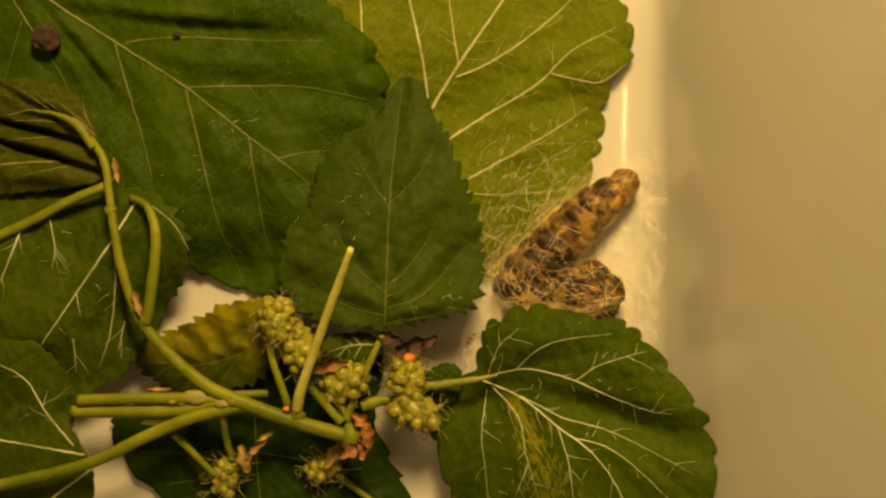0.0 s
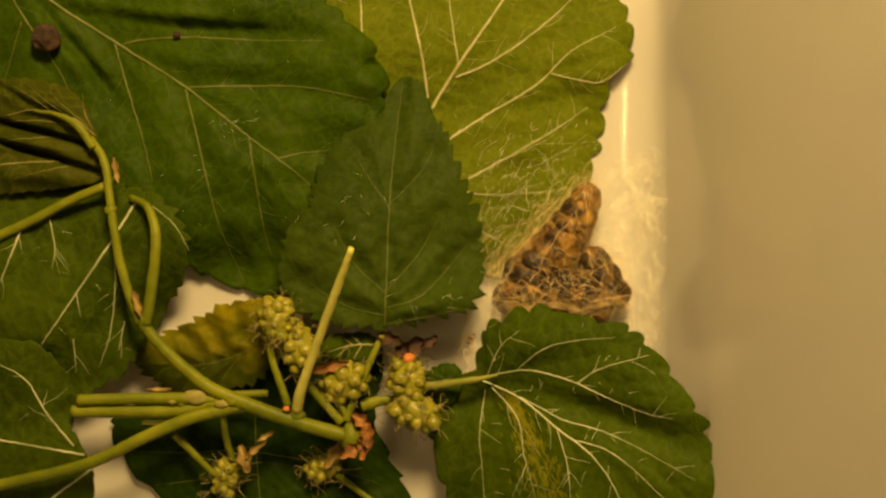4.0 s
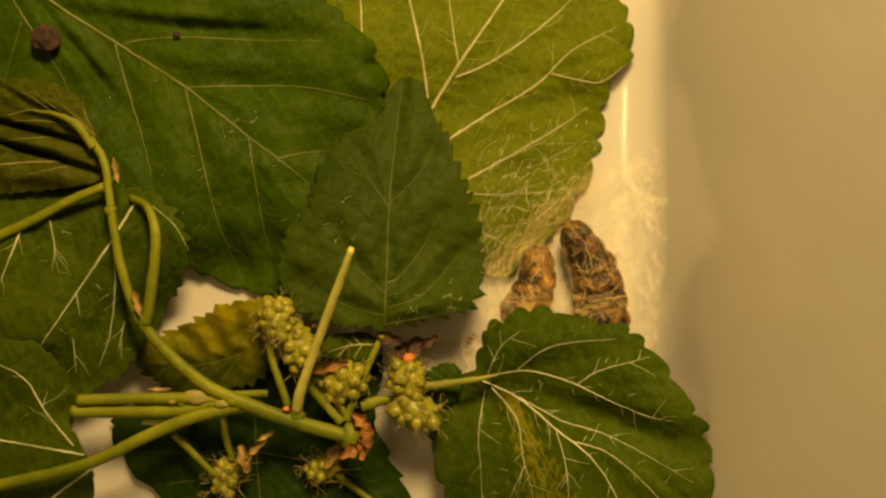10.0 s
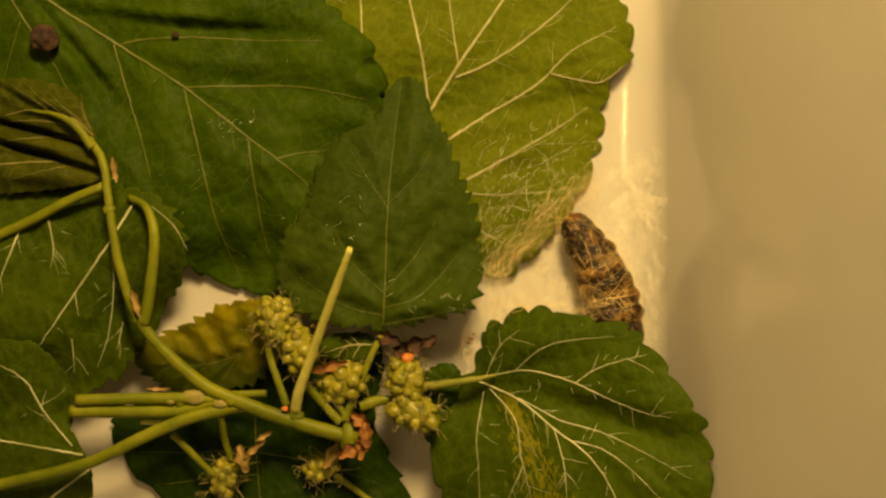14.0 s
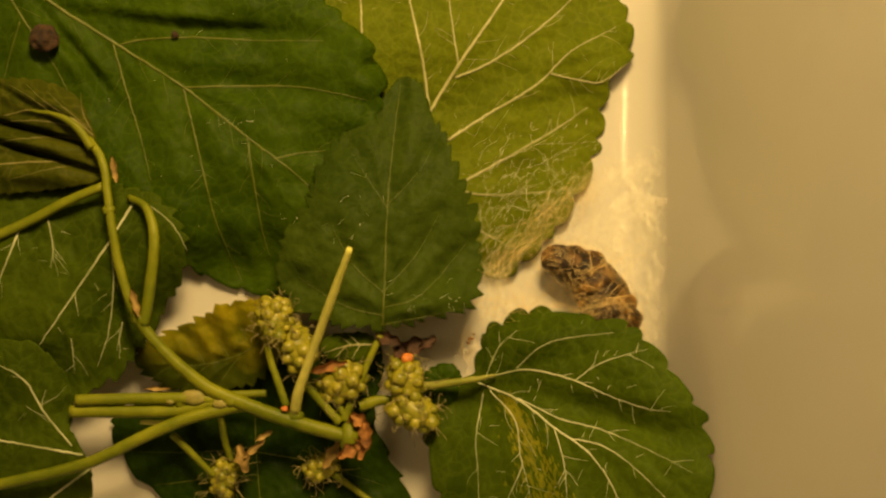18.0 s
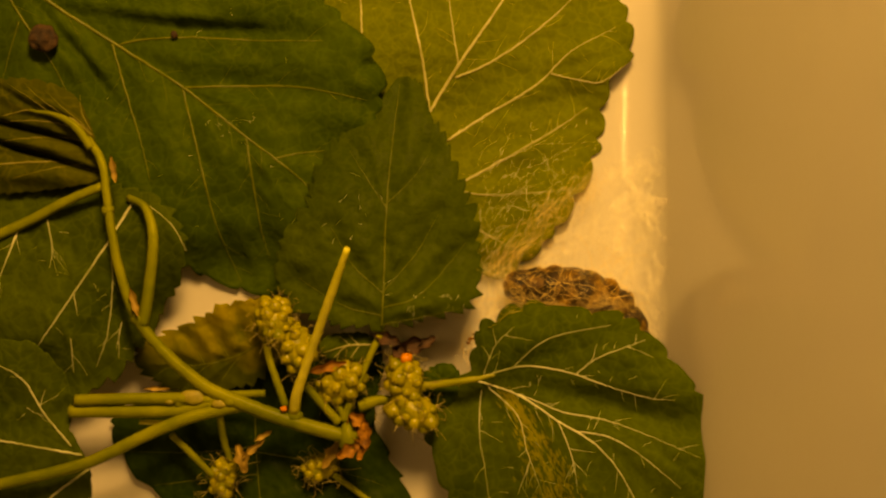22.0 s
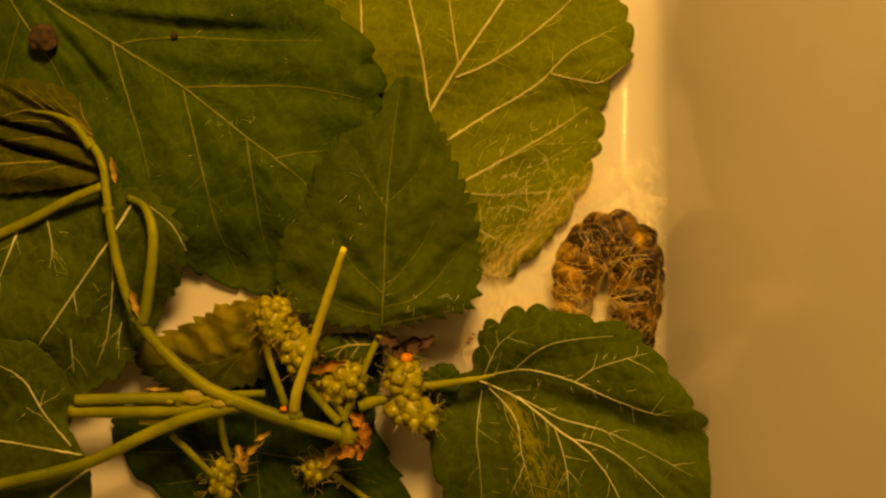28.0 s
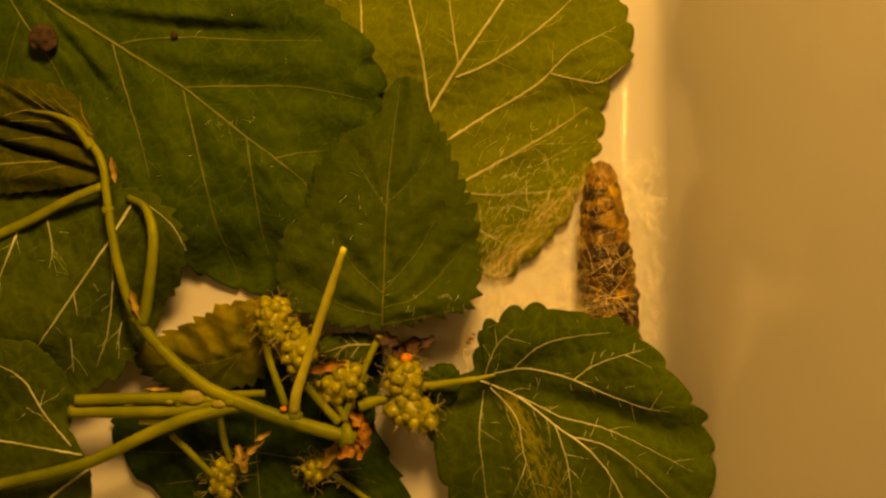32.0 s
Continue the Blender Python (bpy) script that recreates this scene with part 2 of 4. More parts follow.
def tube(path, radii, sides=10, caps=True, ridge=0.0, flat=1.0):
    """A round, tapering tube along world places."""
    path = np.asarray(path, float)
    n = len(path)
    r = np.interp(np.linspace(0, 1, n), np.linspace(0, 1, len(radii)), radii)
    tan = np.gradient(path, axis=0)
    tan /= np.linalg.norm(tan, axis=1)[:, None] + 1e-12
    up = np.array([0.0, 0.0, 1.0])
    side = np.cross(tan, up)
    bad = np.linalg.norm(side, axis=1) < 1e-3
    side[bad] = (1.0, 0.0, 0.0)
    side /= np.linalg.norm(side, axis=1)[:, None]
    nor = np.cross(side, tan)
    a = np.linspace(0, 2 * np.pi, sides, endpoint=False)
    rr = 1.0 + ridge * np.cos(3 * a)
    v = (path[:, None] + (side[:, None] * np.cos(a)[None, :, None] + flat * nor[:, None] * np.sin(a)[None, :, None]) * (r[:, None] * rr[None])[:, :, None]).reshape(-1, 3)
    f = []
    for i in range(n - 1):
        for j in range(sides):
            k = (j + 1) % sides
            f.append((i * sides + j, i * sides + k, (i + 1) * sides + k, (i + 1) * sides + j))
    if caps:
        f.append(tuple(range(sides - 1, -1, -1)))
        f.append(tuple(range((n - 1) * sides, n * sides)))
    return v, f


def stalk(name, points, radii, material, parent, label="", ridge=0.05, origin=None):
    """A stem through plan points (u, v, h); radii in plan units."""
    path = spline(points, 8 * len(points))
    wob = np.random.RandomState(abs(len(points) * 7 + int(points[0][0]))).normal(0, 1, (len(path), 2))
    path[:, :2] += wob * 0.25
    return part(name, tube(spots(path), [r * U for r in radii], 12, True, ridge), material, parent, label, origin)


def wobble(u, v, seed, size):
    """Smooth uneven field of about -1 to 1."""
    g = np.random.RandomState(seed)
    out = np.zeros_like(u, dtype=float)
    for k in range(7):
        a, w, ph = g.uniform(0, 2 * np.pi), g.uniform(0.6, 1.9), g.uniform(0, 2 * np.pi)
        out += np.sin((u * np.cos(a) + v * np.sin(a)) * w * 2 * np.pi / size + ph) / 3.5
    return out


def near_vein(u, v, veins):
    d = np.full(u.shape, 1e9)
    for pts, *_ in veins:
        p = spline(pts, 5 * len(pts))
        for a, b in zip(p[:-1], p[1:]):
            e = b - a
            t = np.clip(((u - a[0]) * e[0] + (v - a[1]) * e[1]) / (e @ e + 1e-9), 0, 1)
            d = np.minimum(d, np.hypot(u - a[0] - t * e[0], v - a[1] - t * e[1]))
    return d


def leaf(name, parent, hub, radii, tip, h, veins, material, vein_material, quilt=0.7, wave=0.8, tooth=9.0, pitch=34.0,
         slope=(0.0, 0.0), bulges=(), seed=1, droop=1.2, small=24.0, label="", origin=None, raised=0.25, sharp=0.75, veinlets=0.0, thin=0.72):
    """A toothed blade round a hub in plan units, its reach given every few degrees; veins stand on it as parts of its own.
    tip: the direction of the leaf's tip in degrees clockwise from east; slope: rise in mm for 100 units; bulges: (u, v, length, width, degrees clockwise, mm)."""
    spokes, rings = 360, 44
    ang = np.linspace(0, 2 * np.pi, spokes, endpoint=False)
    base = np.linspace(0, 2 * np.pi, len(radii) + 1)
    rad = np.interp(ang, base, list(radii) + [radii[0]])
    kernel = np.hanning(9)[1:-1] / np.hanning(9).sum()
    rad = np.convolve(np.concatenate([rad[-3:], rad, rad[:3]]), kernel, "valid")
    g = np.random.RandomState(seed)
    # teeth lean towards the tip on both sides
    off = (np.degrees(ang) - tip + 180) % 360 - 180
    order = np.argsort(off)
    teeth = np.zeros(spokes)
    for side in (order[off[order] >= 0], order[off[order] < 0][::-1]):
        step = np.hypot(rad[side] * 2 * np.pi / spokes, np.gradient(rad[side]))
        s = np.cumsum(step) / pitch
        s += 0.22 * np.sin(s * 1.7 + seed) + 0.1 * np.sin(s * 4.1)
        ph = s % 1.0
        size = 0.55 + 0.75 * np.random.RandomState(seed + 3).rand(400)[np.floor(s).astype(int) % 400]
        saw = np.minimum(ph / 0.12, 1.0) * (1 - ph) ** 0.75
        scallop = np.sin(np.pi * (1 - ph) ** 1.5) ** 0.55
        teeth[side] = tooth * size * (scallop if sharp > 0.76 else saw) - tooth * 0.55
    rad = np.maximum(rad + teeth, 5)

    def rise(u, v):
        t = np.hypot(u - hub[0], v - hub[1]) / np.interp((np.arctan2(v - hub[1], u - hub[0]) % (2 * np.pi)), base, list(radii) + [radii[0]])
        z = h + slope[0] * (u - hub[0]) / 100 + slope[1] * (v - hub[1]) / 100
        z = z + wave * wobble(u, v, seed, 330.0) + 0.25 * wave * wobble(u, v, seed + 9, 90.0) + 0.10 * wobble(u, v, seed + 17, 34.0)
        z = z - droop * np.clip(t, 0, 1.2) ** 4
        for bu, bv, bl, bw, deg, bh in bulges:
            ca, sa = math.cos(radians(deg)), math.sin(radians(deg))
            along, cross = (u - bu) * ca + (v - bv) * sa, (v - bv) * ca - (u - bu) * sa
            z = z + bh * np.exp(-(along / bl) ** 2 - (cross / bw) ** 2)
        if quilt:
            z = z + quilt * (1 - np.exp(-(near_vein(u, v, veins) / small) ** 2))
        return z

    frac = np.concatenate([[0.0015], np.linspace(0.035, 1, rings - 1)])
    reach = (rad - teeth)[None] * frac[:, None] + teeth[None] * (np.clip((frac - 0.55) / 0.45, 0, 1) ** 2)[:, None]   # the middle stays free of the zigzag
    uu, vv = hub[0] + np.cos(ang)[None] * reach, hub[1] + np.sin(ang)[None] * reach
    top = np.stack([uu, vv, rise(uu, vv)], 2).reshape(-1, 3)
    low = top - (0, 0, 0.22)
    n = len(top)
    faces = []
    for i in range(rings - 1):
        for j in range(spokes):
            k = (j + 1) % spokes
            q = (i * spokes + j, i * spokes + k, (i + 1) * spokes + k, (i + 1) * spokes + j)
            faces.append(q)
            faces.append(tuple(x + n for x in q[::-1]))
    last = (rings - 1) * spokes
    for j in range(spokes):
        k = (j + 1) % spokes
        faces.append((last + j, last + k, last + k + n, last + j + n))
    faces.append(tuple(range(spokes))[::-1])
    faces.append(tuple(n + j for j in range(spokes)))
    blade = part(name, (spots(np.vstack([top, low])), faces), material, parent, label, origin)
    fine = []
    for pts, r0, r1 in veins:
        p = spline(pts, 10 * len(pts))
        p += g.normal(0, 0.35, p.shape)
        z = rise(p[:, 0], p[:, 1]) + raised * 0.3
        p3 = np.column_stack([p, z])
        part("vein", tube(spots(p3), [thin * r0 * U, 0.5 * thin * (r0 + r1) * U, 0.5 * thin * r1 * U], 8, True, 0.0, 0.6), vein_material, blade)
        if not veinlets:
            continue
        for k in range(3, len(p) - 2, 2):
            d = p[k + 1] - p[k - 1]
            d /= np.hypot(*d) + 1e-9
            for sgn in (-1, 1):
                if g.rand() > veinlets:
                    continue
                loose = g.rand() < 0.35
                a = sgn * (g.uniform(0.9, 1.7) if loose else g.uniform(0.6, 1.0))
                ln = g.uniform(8, 24) if loose else g.uniform(20, 62)
                away = g.uniform(6, 30) if loose else 0.0
                steps, q = 9, [p[k] + away * np.array([d[0] * np.cos(a) - d[1] * np.sin(a), d[0] * np.sin(a) + d[1] * np.cos(a)])]
                curl = -sgn * g.uniform(-0.2, 0.7) / steps
                for m in range(steps - 1):
                    a += curl + g.normal(0, 0.09)
                    q.append(q[-1] + ln / steps * np.array([d[0] * np.cos(a) - d[1] * np.sin(a), d[0] * np.sin(a) + d[1] * np.cos(a)]))
                q = np.array(q)
                inside = np.hypot(q[:, 0] - hub[0], q[:, 1] - hub[1]) < 0.94 * np.interp(np.arctan2(q[:, 1] - hub[1], q[:, 0] - hub[0]) % (2 * np.pi), ang, rad - teeth)
                q = q[inside]
                if len(q) < 3:
                    continue
                fine.append(tube(spots(np.column_stack([q, rise(q[:, 0], q[:, 1]) + 0.02])), [(0.36 if loose else 0.46) * U, 0.15 * U], 5, False))
    if fine:
        tagged(part("fine_venation", joined(fine), vein_material, blade), kind="stuff")
    return blade, rise


def bar(lo, hi, bevel=0.0):
    """A box between two corners as (verts, faces), its edges rounded where asked."""
    bm = bmesh.new()
    bmesh.ops.create_cube(bm, size=1.0)
    c, s = (Vector(lo) + Vector(hi)) / 2, Vector(hi) - Vector(lo)
    for w in bm.verts:
        w.co = c + Vector((w.co.x * s.x, w.co.y * s.y, w.co.z * s.z))
    if bevel:
        bmesh.ops.bevel(bm, geom=bm.edges[:], offset=bevel, segments=3, affect="EDGES", profile=0.5)
    bm.verts.ensure_lookup_table()
    out = [tuple(w.co) for w in bm.verts], [tuple(w.index for w in f.verts) for f in bm.faces]
    bm.free()
    return out


# ---- the room and the box on its floor ----
room = [("floor", (-1.5, -1.4, -0.05), (1.5, 1.4, -0.0017)), ("ceiling", (-1.5, -1.4, 2.3), (1.5, 1.4, 2.36)), ("wall_west", (-1.58, -1.48, -0.05), (-1.5, 1.48, 2.36)),
        ("wall_east", (1.5, -1.48, -0.05), (1.58, 1.48, 2.36)), ("wall_north", (-1.5, 1.4, -0.05), (1.5, 1.48, 2.36)), ("wall_south", (-1.5, -1.48, -0.05), (1.5, -1.4, 2.36))]
for name, lo, hi in room:
    tagged(part(name, bar(lo, hi), BOARD if name == "floor" else PAINT, smooth=False), kind="structure")

COVE_X, COVE_R, LEAN = 0.0302, 0.0086, radians(12)     # where the floor bends up, its round, the wall's lean


def cove_wall(y0, y1, start, sign, high, lead=0.0):
    """A leaning box wall with a round foot that runs into the floor, swept from y0 to y1."""
    r, end = COVE_R, math.pi / 2 - LEAN
    prof = [(start + r * math.sin(end * k / 16), r - r * math.cos(end * k / 16)) for k in range(17)]
    if lead:
        prof = [(start - lead, 0.0), (start - lead + 0.0004, 0.0), (start - 0.001, 0.0)] + prof
    ex, ez = prof[-1]
    prof += [(ex + math.tan(LEAN) * (high - ez) * k / 8, ez + (high - ez) * k / 8) for k in range(1, 9)]
    tx = prof[-1][0]
    back = [(tx + 0.0006, high + 0.0006), (tx + 0.002, high), (ex + 0.0022, ez), (start + r * 0.8, -0.0016), (start - lead, -0.0016)]
    loop = [(sign * px, pz) for px, pz in prof + back]
    n, rows = len(loop), 24
    verts = [(px, y0 + (y1 - y0) * i / rows, pz) for i in range(rows + 1) for px, pz in loop]
    faces = []
    for i in range(rows):
        for j in range(n):
            k = (j + 1) % n
            q = (i * n + j, i * n + k, (i + 1) * n + k, (i + 1) * n + j)
            faces.append(q if sign > 0 else q[::-1])
    faces += [tuple(range(n)), tuple(range(rows * n, rows * n + n))[::-1]]
    return verts, faces


box = thing("plastic_box", (0, 0, -0.0016), "open cream-white plastic rearing box with rounded foot", "box")
part("box_floor", bar((-0.1502, -0.118, -0.0016), (COVE_X - 0.0522, 0.118, 0.0)), PLASTIC, box, smooth=False)
part("box_wall", cove_wall(-0.118, 0.118, COVE_X, 1, 0.10, 0.0522), PLASTIC, box)
part("box_wall", cove_wall(-0.118, 0.118, 0.1502, -1, 0.10), PLASTIC, box)
part("box_wall", bar((-0.183, 0.118, -0.0016), (0.063, 0.1204, 0.10), 0.0006), PLASTIC, box, smooth=False)
part("box_wall", bar((-0.183, -0.1204, -0.0016), (0.063, -0.118, 0.10), 0.0006), PLASTIC, box, smooth=False)

# ---- loose leaves ----
pale_leaf = thing("mulberry_leaf", spot(760, 200, 3), "light green mulberry leaf lying lower side up with pale raised veins", "leaf", "loose mulberry leaves")
pale_blade, pale_rise = leaf("blade", pale_leaf, (830, 150),
     [247, 240, 249, 256, 268, 282, 301, 327, 342, 332, 301, 279, 260, 247, 242, 232, 228, 230, 240, 251, 272, 305, 328, 365, 386, 408, 420, 422, 434, 414, 408, 367, 336, 311, 304, 294],
     275, 4.2,
     [([(735, 250), (763, 195), (815, 110), (890, 0), (960, -120)], 4.4, 2.6), ([(760, 200), (748, 110), (725, 0), (700, -100)], 3.8, 2.0),
      ([(812, 120), (800, 40), (790, -40)], 2.0, 1.2), ([(640, 60), (638, 0), (630, -80)], 2.6, 2.0), ([(805, 138), (860, 115), (930, 70), (1000, 10), (1060, -60)], 3.2, 1.2),
      ([(790, 250), (860, 205), (950, 150), (1010, 92), (1090, 48)], 3.5, 1.2), ([(975, 131), (1030, 143), (1066, 145), (1110, 112)], 2.0, 1.2),
      ([(820, 322), (900, 278), (985, 228), (1040, 190)], 3.2, 1.2), ([(780, 330), (860, 345), (960, 340), (1020, 335)], 2.0, 0.9), ([(800, 380), (870, 420), (930, 450)], 2.0, 0.9)],
     LEAF_UNDER, VEIN_TAN, quilt=-0.5, wave=0.9, tooth=15, pitch=56, sharp=0.8, veinlets=0.3, slope=(-0.4, -0.1), bulges=[(1000, 190, 60, 60, 0, -1.8), (1060, 110, 60, 60, 0, 2.4)], seed=5, droop=1.0)

big_leaf = thing("mulberry_leaf", spot(40, 0, 5), "large dark green mulberry leaf lying upper side up", "leaf", "loose mulberry leaves")
big_blade, big_rise = leaf("blade", big_leaf, (300, 150),
     [379, 381, 390, 405, 419, 419, 416, 391, 342, 290, 256, 239, 239, 247, 262, 284, 320, 350, 400, 432, 476, 497, 500, 478, 459, 412, 384, 370, 342, 328, 323, 315, 309, 312, 336, 369],
     45, 7.4,
     [([(-60, -110), (90, 2), (205, 76), (328, 155), (430, 235), (545, 325), (600, 400)], 4.8, 2.0), ([(215, 80), (260, 70), (350, 67), (460, 72), (575, 72)], 2.4, 1.2),
      ([(330, 155), (430, 153), (540, 155), (655, 178)], 2.4, 1.2), ([(488, 282), (530, 272), (580, 267)], 2.0, 1.2), ([(203, 78), (228, 165), (255, 255), (270, 320)], 2.4, 1.2),
      ([(328, 158), (350, 250), (370, 335), (390, 405), (432, 500)], 2.4, 1.2), ([(440, 245), (455, 340), (468, 410), (482, 458)], 2.0, 1.2), ([(-40, -110), (35, 20), (95, 110), (125, 165)], 2.8, 1.6), ([(38, 40), (20, 100), (10, 140)], 1.6, 0.8)],
     LEAF_TOP, VEIN_GREEN, quilt=1.1, wave=1.4, tooth=17, pitch=62, slope=(0.15, -0.2), bulges=[(140, 95, 120, 11, 50, -2.2), (280, 20, 120, 9, 6, 1.0), (280, 42, 120, 9, 8, -0.9), (400, 52, 90, 12, 5, -1.0), (180, 160, 60, 14, 60, -1.2), (640, 75, 30, 22, 0, 1.6), (650, 150, 30, 22, 20, 1.6), (665, 115, 18, 10, 0, -2.0), (410, 490, 115, 58, 5, -4.7)], seed=11, veinlets=0.16, droop=1.6, small=30, sharp=0.9)

# the shade of stems and pile on this leaf is painted into its green
under_leaf = thing("mulberry_leaf", spot(450, 820, 2), "glossy mulberry leaf lying under the green stems, its dark green deepened by painted shade", "leaf", "loose mulberry leaves")
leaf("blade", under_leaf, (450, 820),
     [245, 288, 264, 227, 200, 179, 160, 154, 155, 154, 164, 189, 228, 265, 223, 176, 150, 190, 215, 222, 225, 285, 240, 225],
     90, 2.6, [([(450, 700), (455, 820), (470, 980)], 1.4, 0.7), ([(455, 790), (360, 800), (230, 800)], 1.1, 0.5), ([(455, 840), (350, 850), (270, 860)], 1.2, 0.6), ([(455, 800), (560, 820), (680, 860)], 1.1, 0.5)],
     LEAF_DEEP_SHADE, VEIN_GREEN, quilt=0.4, wave=0.7, tooth=12, pitch=60, seed=21, droop=0.8)

yellow_leaf = thing("mulberry_leaf", spot(370, 615, 3), "yellowing mulberry leaf with a toothed edge", "leaf", "loose mulberry leaves")
leaf("blade", yellow_leaf, (370, 615),
     [132, 122, 108, 98, 88, 82, 80, 82, 90, 105, 117, 135, 134, 88, 69, 60, 57, 58, 65, 75, 94, 123, 155, 140],
     190, 6.0, [([(480, 590), (452, 611), (426, 627), (375, 643), (330, 647), (290, 636)], 1.6, 0.9), ([(445, 612), (425, 580), (415, 550)], 0.9, 0.5), ([(405, 632), (385, 600), (370, 575)], 0.9, 0.5), ([(362, 643), (345, 615), (325, 592)], 0.9, 0.5), ([(430, 625), (405, 655), (385, 685)], 0.9, 0.5), ([(375, 643), (345, 665), (325, 690)], 0.9, 0.5), ([(320, 647), (290, 655), (262, 680)], 0.9, 0.5)],
     LEAF_YELLOW, VEIN_GREEN, quilt=1.1, wave=1.1, tooth=15, pitch=26, slope=(0.2, -1.6), seed=31, droop=0.5, small=14)

# the dark recess behind the fruit comes from shade in this blade's colour
shaded_leaf = thing("mulberry_leaf", spot(635, 670, 2), "mulberry leaf behind the unripe fruit, its dark green deepened by painted shade", "leaf", "loose mulberry leaves")
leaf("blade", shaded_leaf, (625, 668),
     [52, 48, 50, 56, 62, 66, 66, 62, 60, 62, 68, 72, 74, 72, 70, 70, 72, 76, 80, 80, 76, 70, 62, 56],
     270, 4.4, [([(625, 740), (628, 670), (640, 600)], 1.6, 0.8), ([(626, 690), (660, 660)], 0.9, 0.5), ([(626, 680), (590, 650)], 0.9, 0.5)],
     LEAF_DEEP_SHADE, VEIN_GREEN, quilt=0.4, wave=0.5, tooth=7, pitch=30, seed=35, droop=0.6, small=14)

# ---- the sprig: stems, petioles, attached leaves, fruit ----
sprig = thing("mulberry_sprig", spot(620, 775, 0), "cut green mulberry sprig with leaves and unripe fruit", "sprig")
stalk("stem", [(160, 246, 13.6), (186, 290, 15), (197, 370, 15.5), (214, 470, 15), (246, 560, 14.5), (295, 622, 14), (365, 682, 13.5), (430, 712, 13), (510, 742, 12.5), (615, 772, 12)], [7.0, 7.0, 8.0, 9.5, 11.2, 12.4, 12.0], STEM_GREEN, sprig)
stalk("petiole", [(58, 196, 14.2), (105, 204, 15), (140, 226, 15.2), (166, 262, 14.6)], [2.0, 4.6, 7.0, 7.2], STEM_GREEN, sprig)
stalk("petiole", [(232, 350, 12), (262, 368, 14), (276, 420, 15.5), (270, 500, 15), (258, 575, 14.5)], [6.0, 8.6, 9.5, 9.5], STEM_GREEN, sprig)
stalk("petiole", [(186, 330, 14), (120, 358, 13), (60, 390, 12), (-60, 445, 11)], [7.7, 8.6, 8.6], STEM_GREEN, sprig)
stalk("petiole", [(-80, 885, 10), (0, 858, 11.5), (90, 838, 12), (170, 815, 12.5), (250, 776, 13), (330, 742, 13.0), (400, 724, 12.6), (440, 716, 12.2)], [9.2, 9.8, 10.4, 10.4], STEM_GREEN, sprig)
stalk("cut_stem", [(138, 708, 12.5), (230, 706, 12.5), (330, 705, 12.8), (395, 708, 12.8)], [9.6, 10.0, 10.0, 8.6], STEM_GREEN, sprig)
stalk("cut_stem", [(128, 728, 11.5), (220, 728, 11.8), (320, 727, 12.2), (382, 712, 12.6)], [10.4, 10.8, 10.8, 9.5], STEM_GREEN, sprig)
stalk("cut_stem", [(400, 700, 9), (474, 696, 9)], [7.6, 6.2], STEM_GREEN, sprig)
upright = stalk("cut_petiole", [(525, 728, 13), (532, 690, 16), (560, 610, 21), (592, 520, 27), (621, 440, 32)], [9.5, 7.7, 7.3, 6.9, 4.7], STEM_PALE, sprig, "pale yellow-green upright cut petiole", origin=spot(525, 728, 13))
stalk("petiole", [(612, 745, 12), (630, 700, 12), (655, 640, 12), (681, 583, 11.5)], [7.7, 5.6, 5.6, 6.0], STEM_GREEN, sprig)
stalk("fruit_stalk", [(476, 588, 13), (480, 630, 13), (493, 670, 13), (510, 718, 13)], [6.0, 6.0, 6.9], STEM_GREEN, sprig)
stalk("fruit_stalk", [(545, 682, 13), (575, 715, 12.5), (605, 748, 12.5)], [6.9, 6.9, 7.7], STEM_GREEN, sprig)
stalk("fruit_stalk", [(575, 690, 12), (600, 715, 12), (618, 745, 12)], [4.3, 5.2, 6.0], STEM_GREEN, sprig)
stalk("fruit_stalk", [(640, 718, 9), (680, 708, 9), (715, 712, 9)], [11.2, 8.6, 6.9], STEM_GREEN, sprig)
stalk("fruit_stalk", [(308, 768, 9), (345, 805, 8), (382, 842, 7)], [6.0, 6.0, 5.2], STEM_GREEN, sprig)
stalk("fruit_stalk", [(394, 735, 12), (400, 775, 9), (412, 815, 7)], [6.0, 6.0, 5.2], STEM_GREEN, sprig)
stalk("fruit_stalk", [(595, 840, 5), (625, 862, 4), (670, 895, 4)], [6.0, 5.2, 5.2], STEM_GREEN, sprig)
stalk("petiole", [(748, 684, 11), (800, 678, 12), (845, 671, 12.8), (880, 664, 13.2)], [7.0, 6.4, 5.6, 2.0], STEM_LIGHT, sprig)

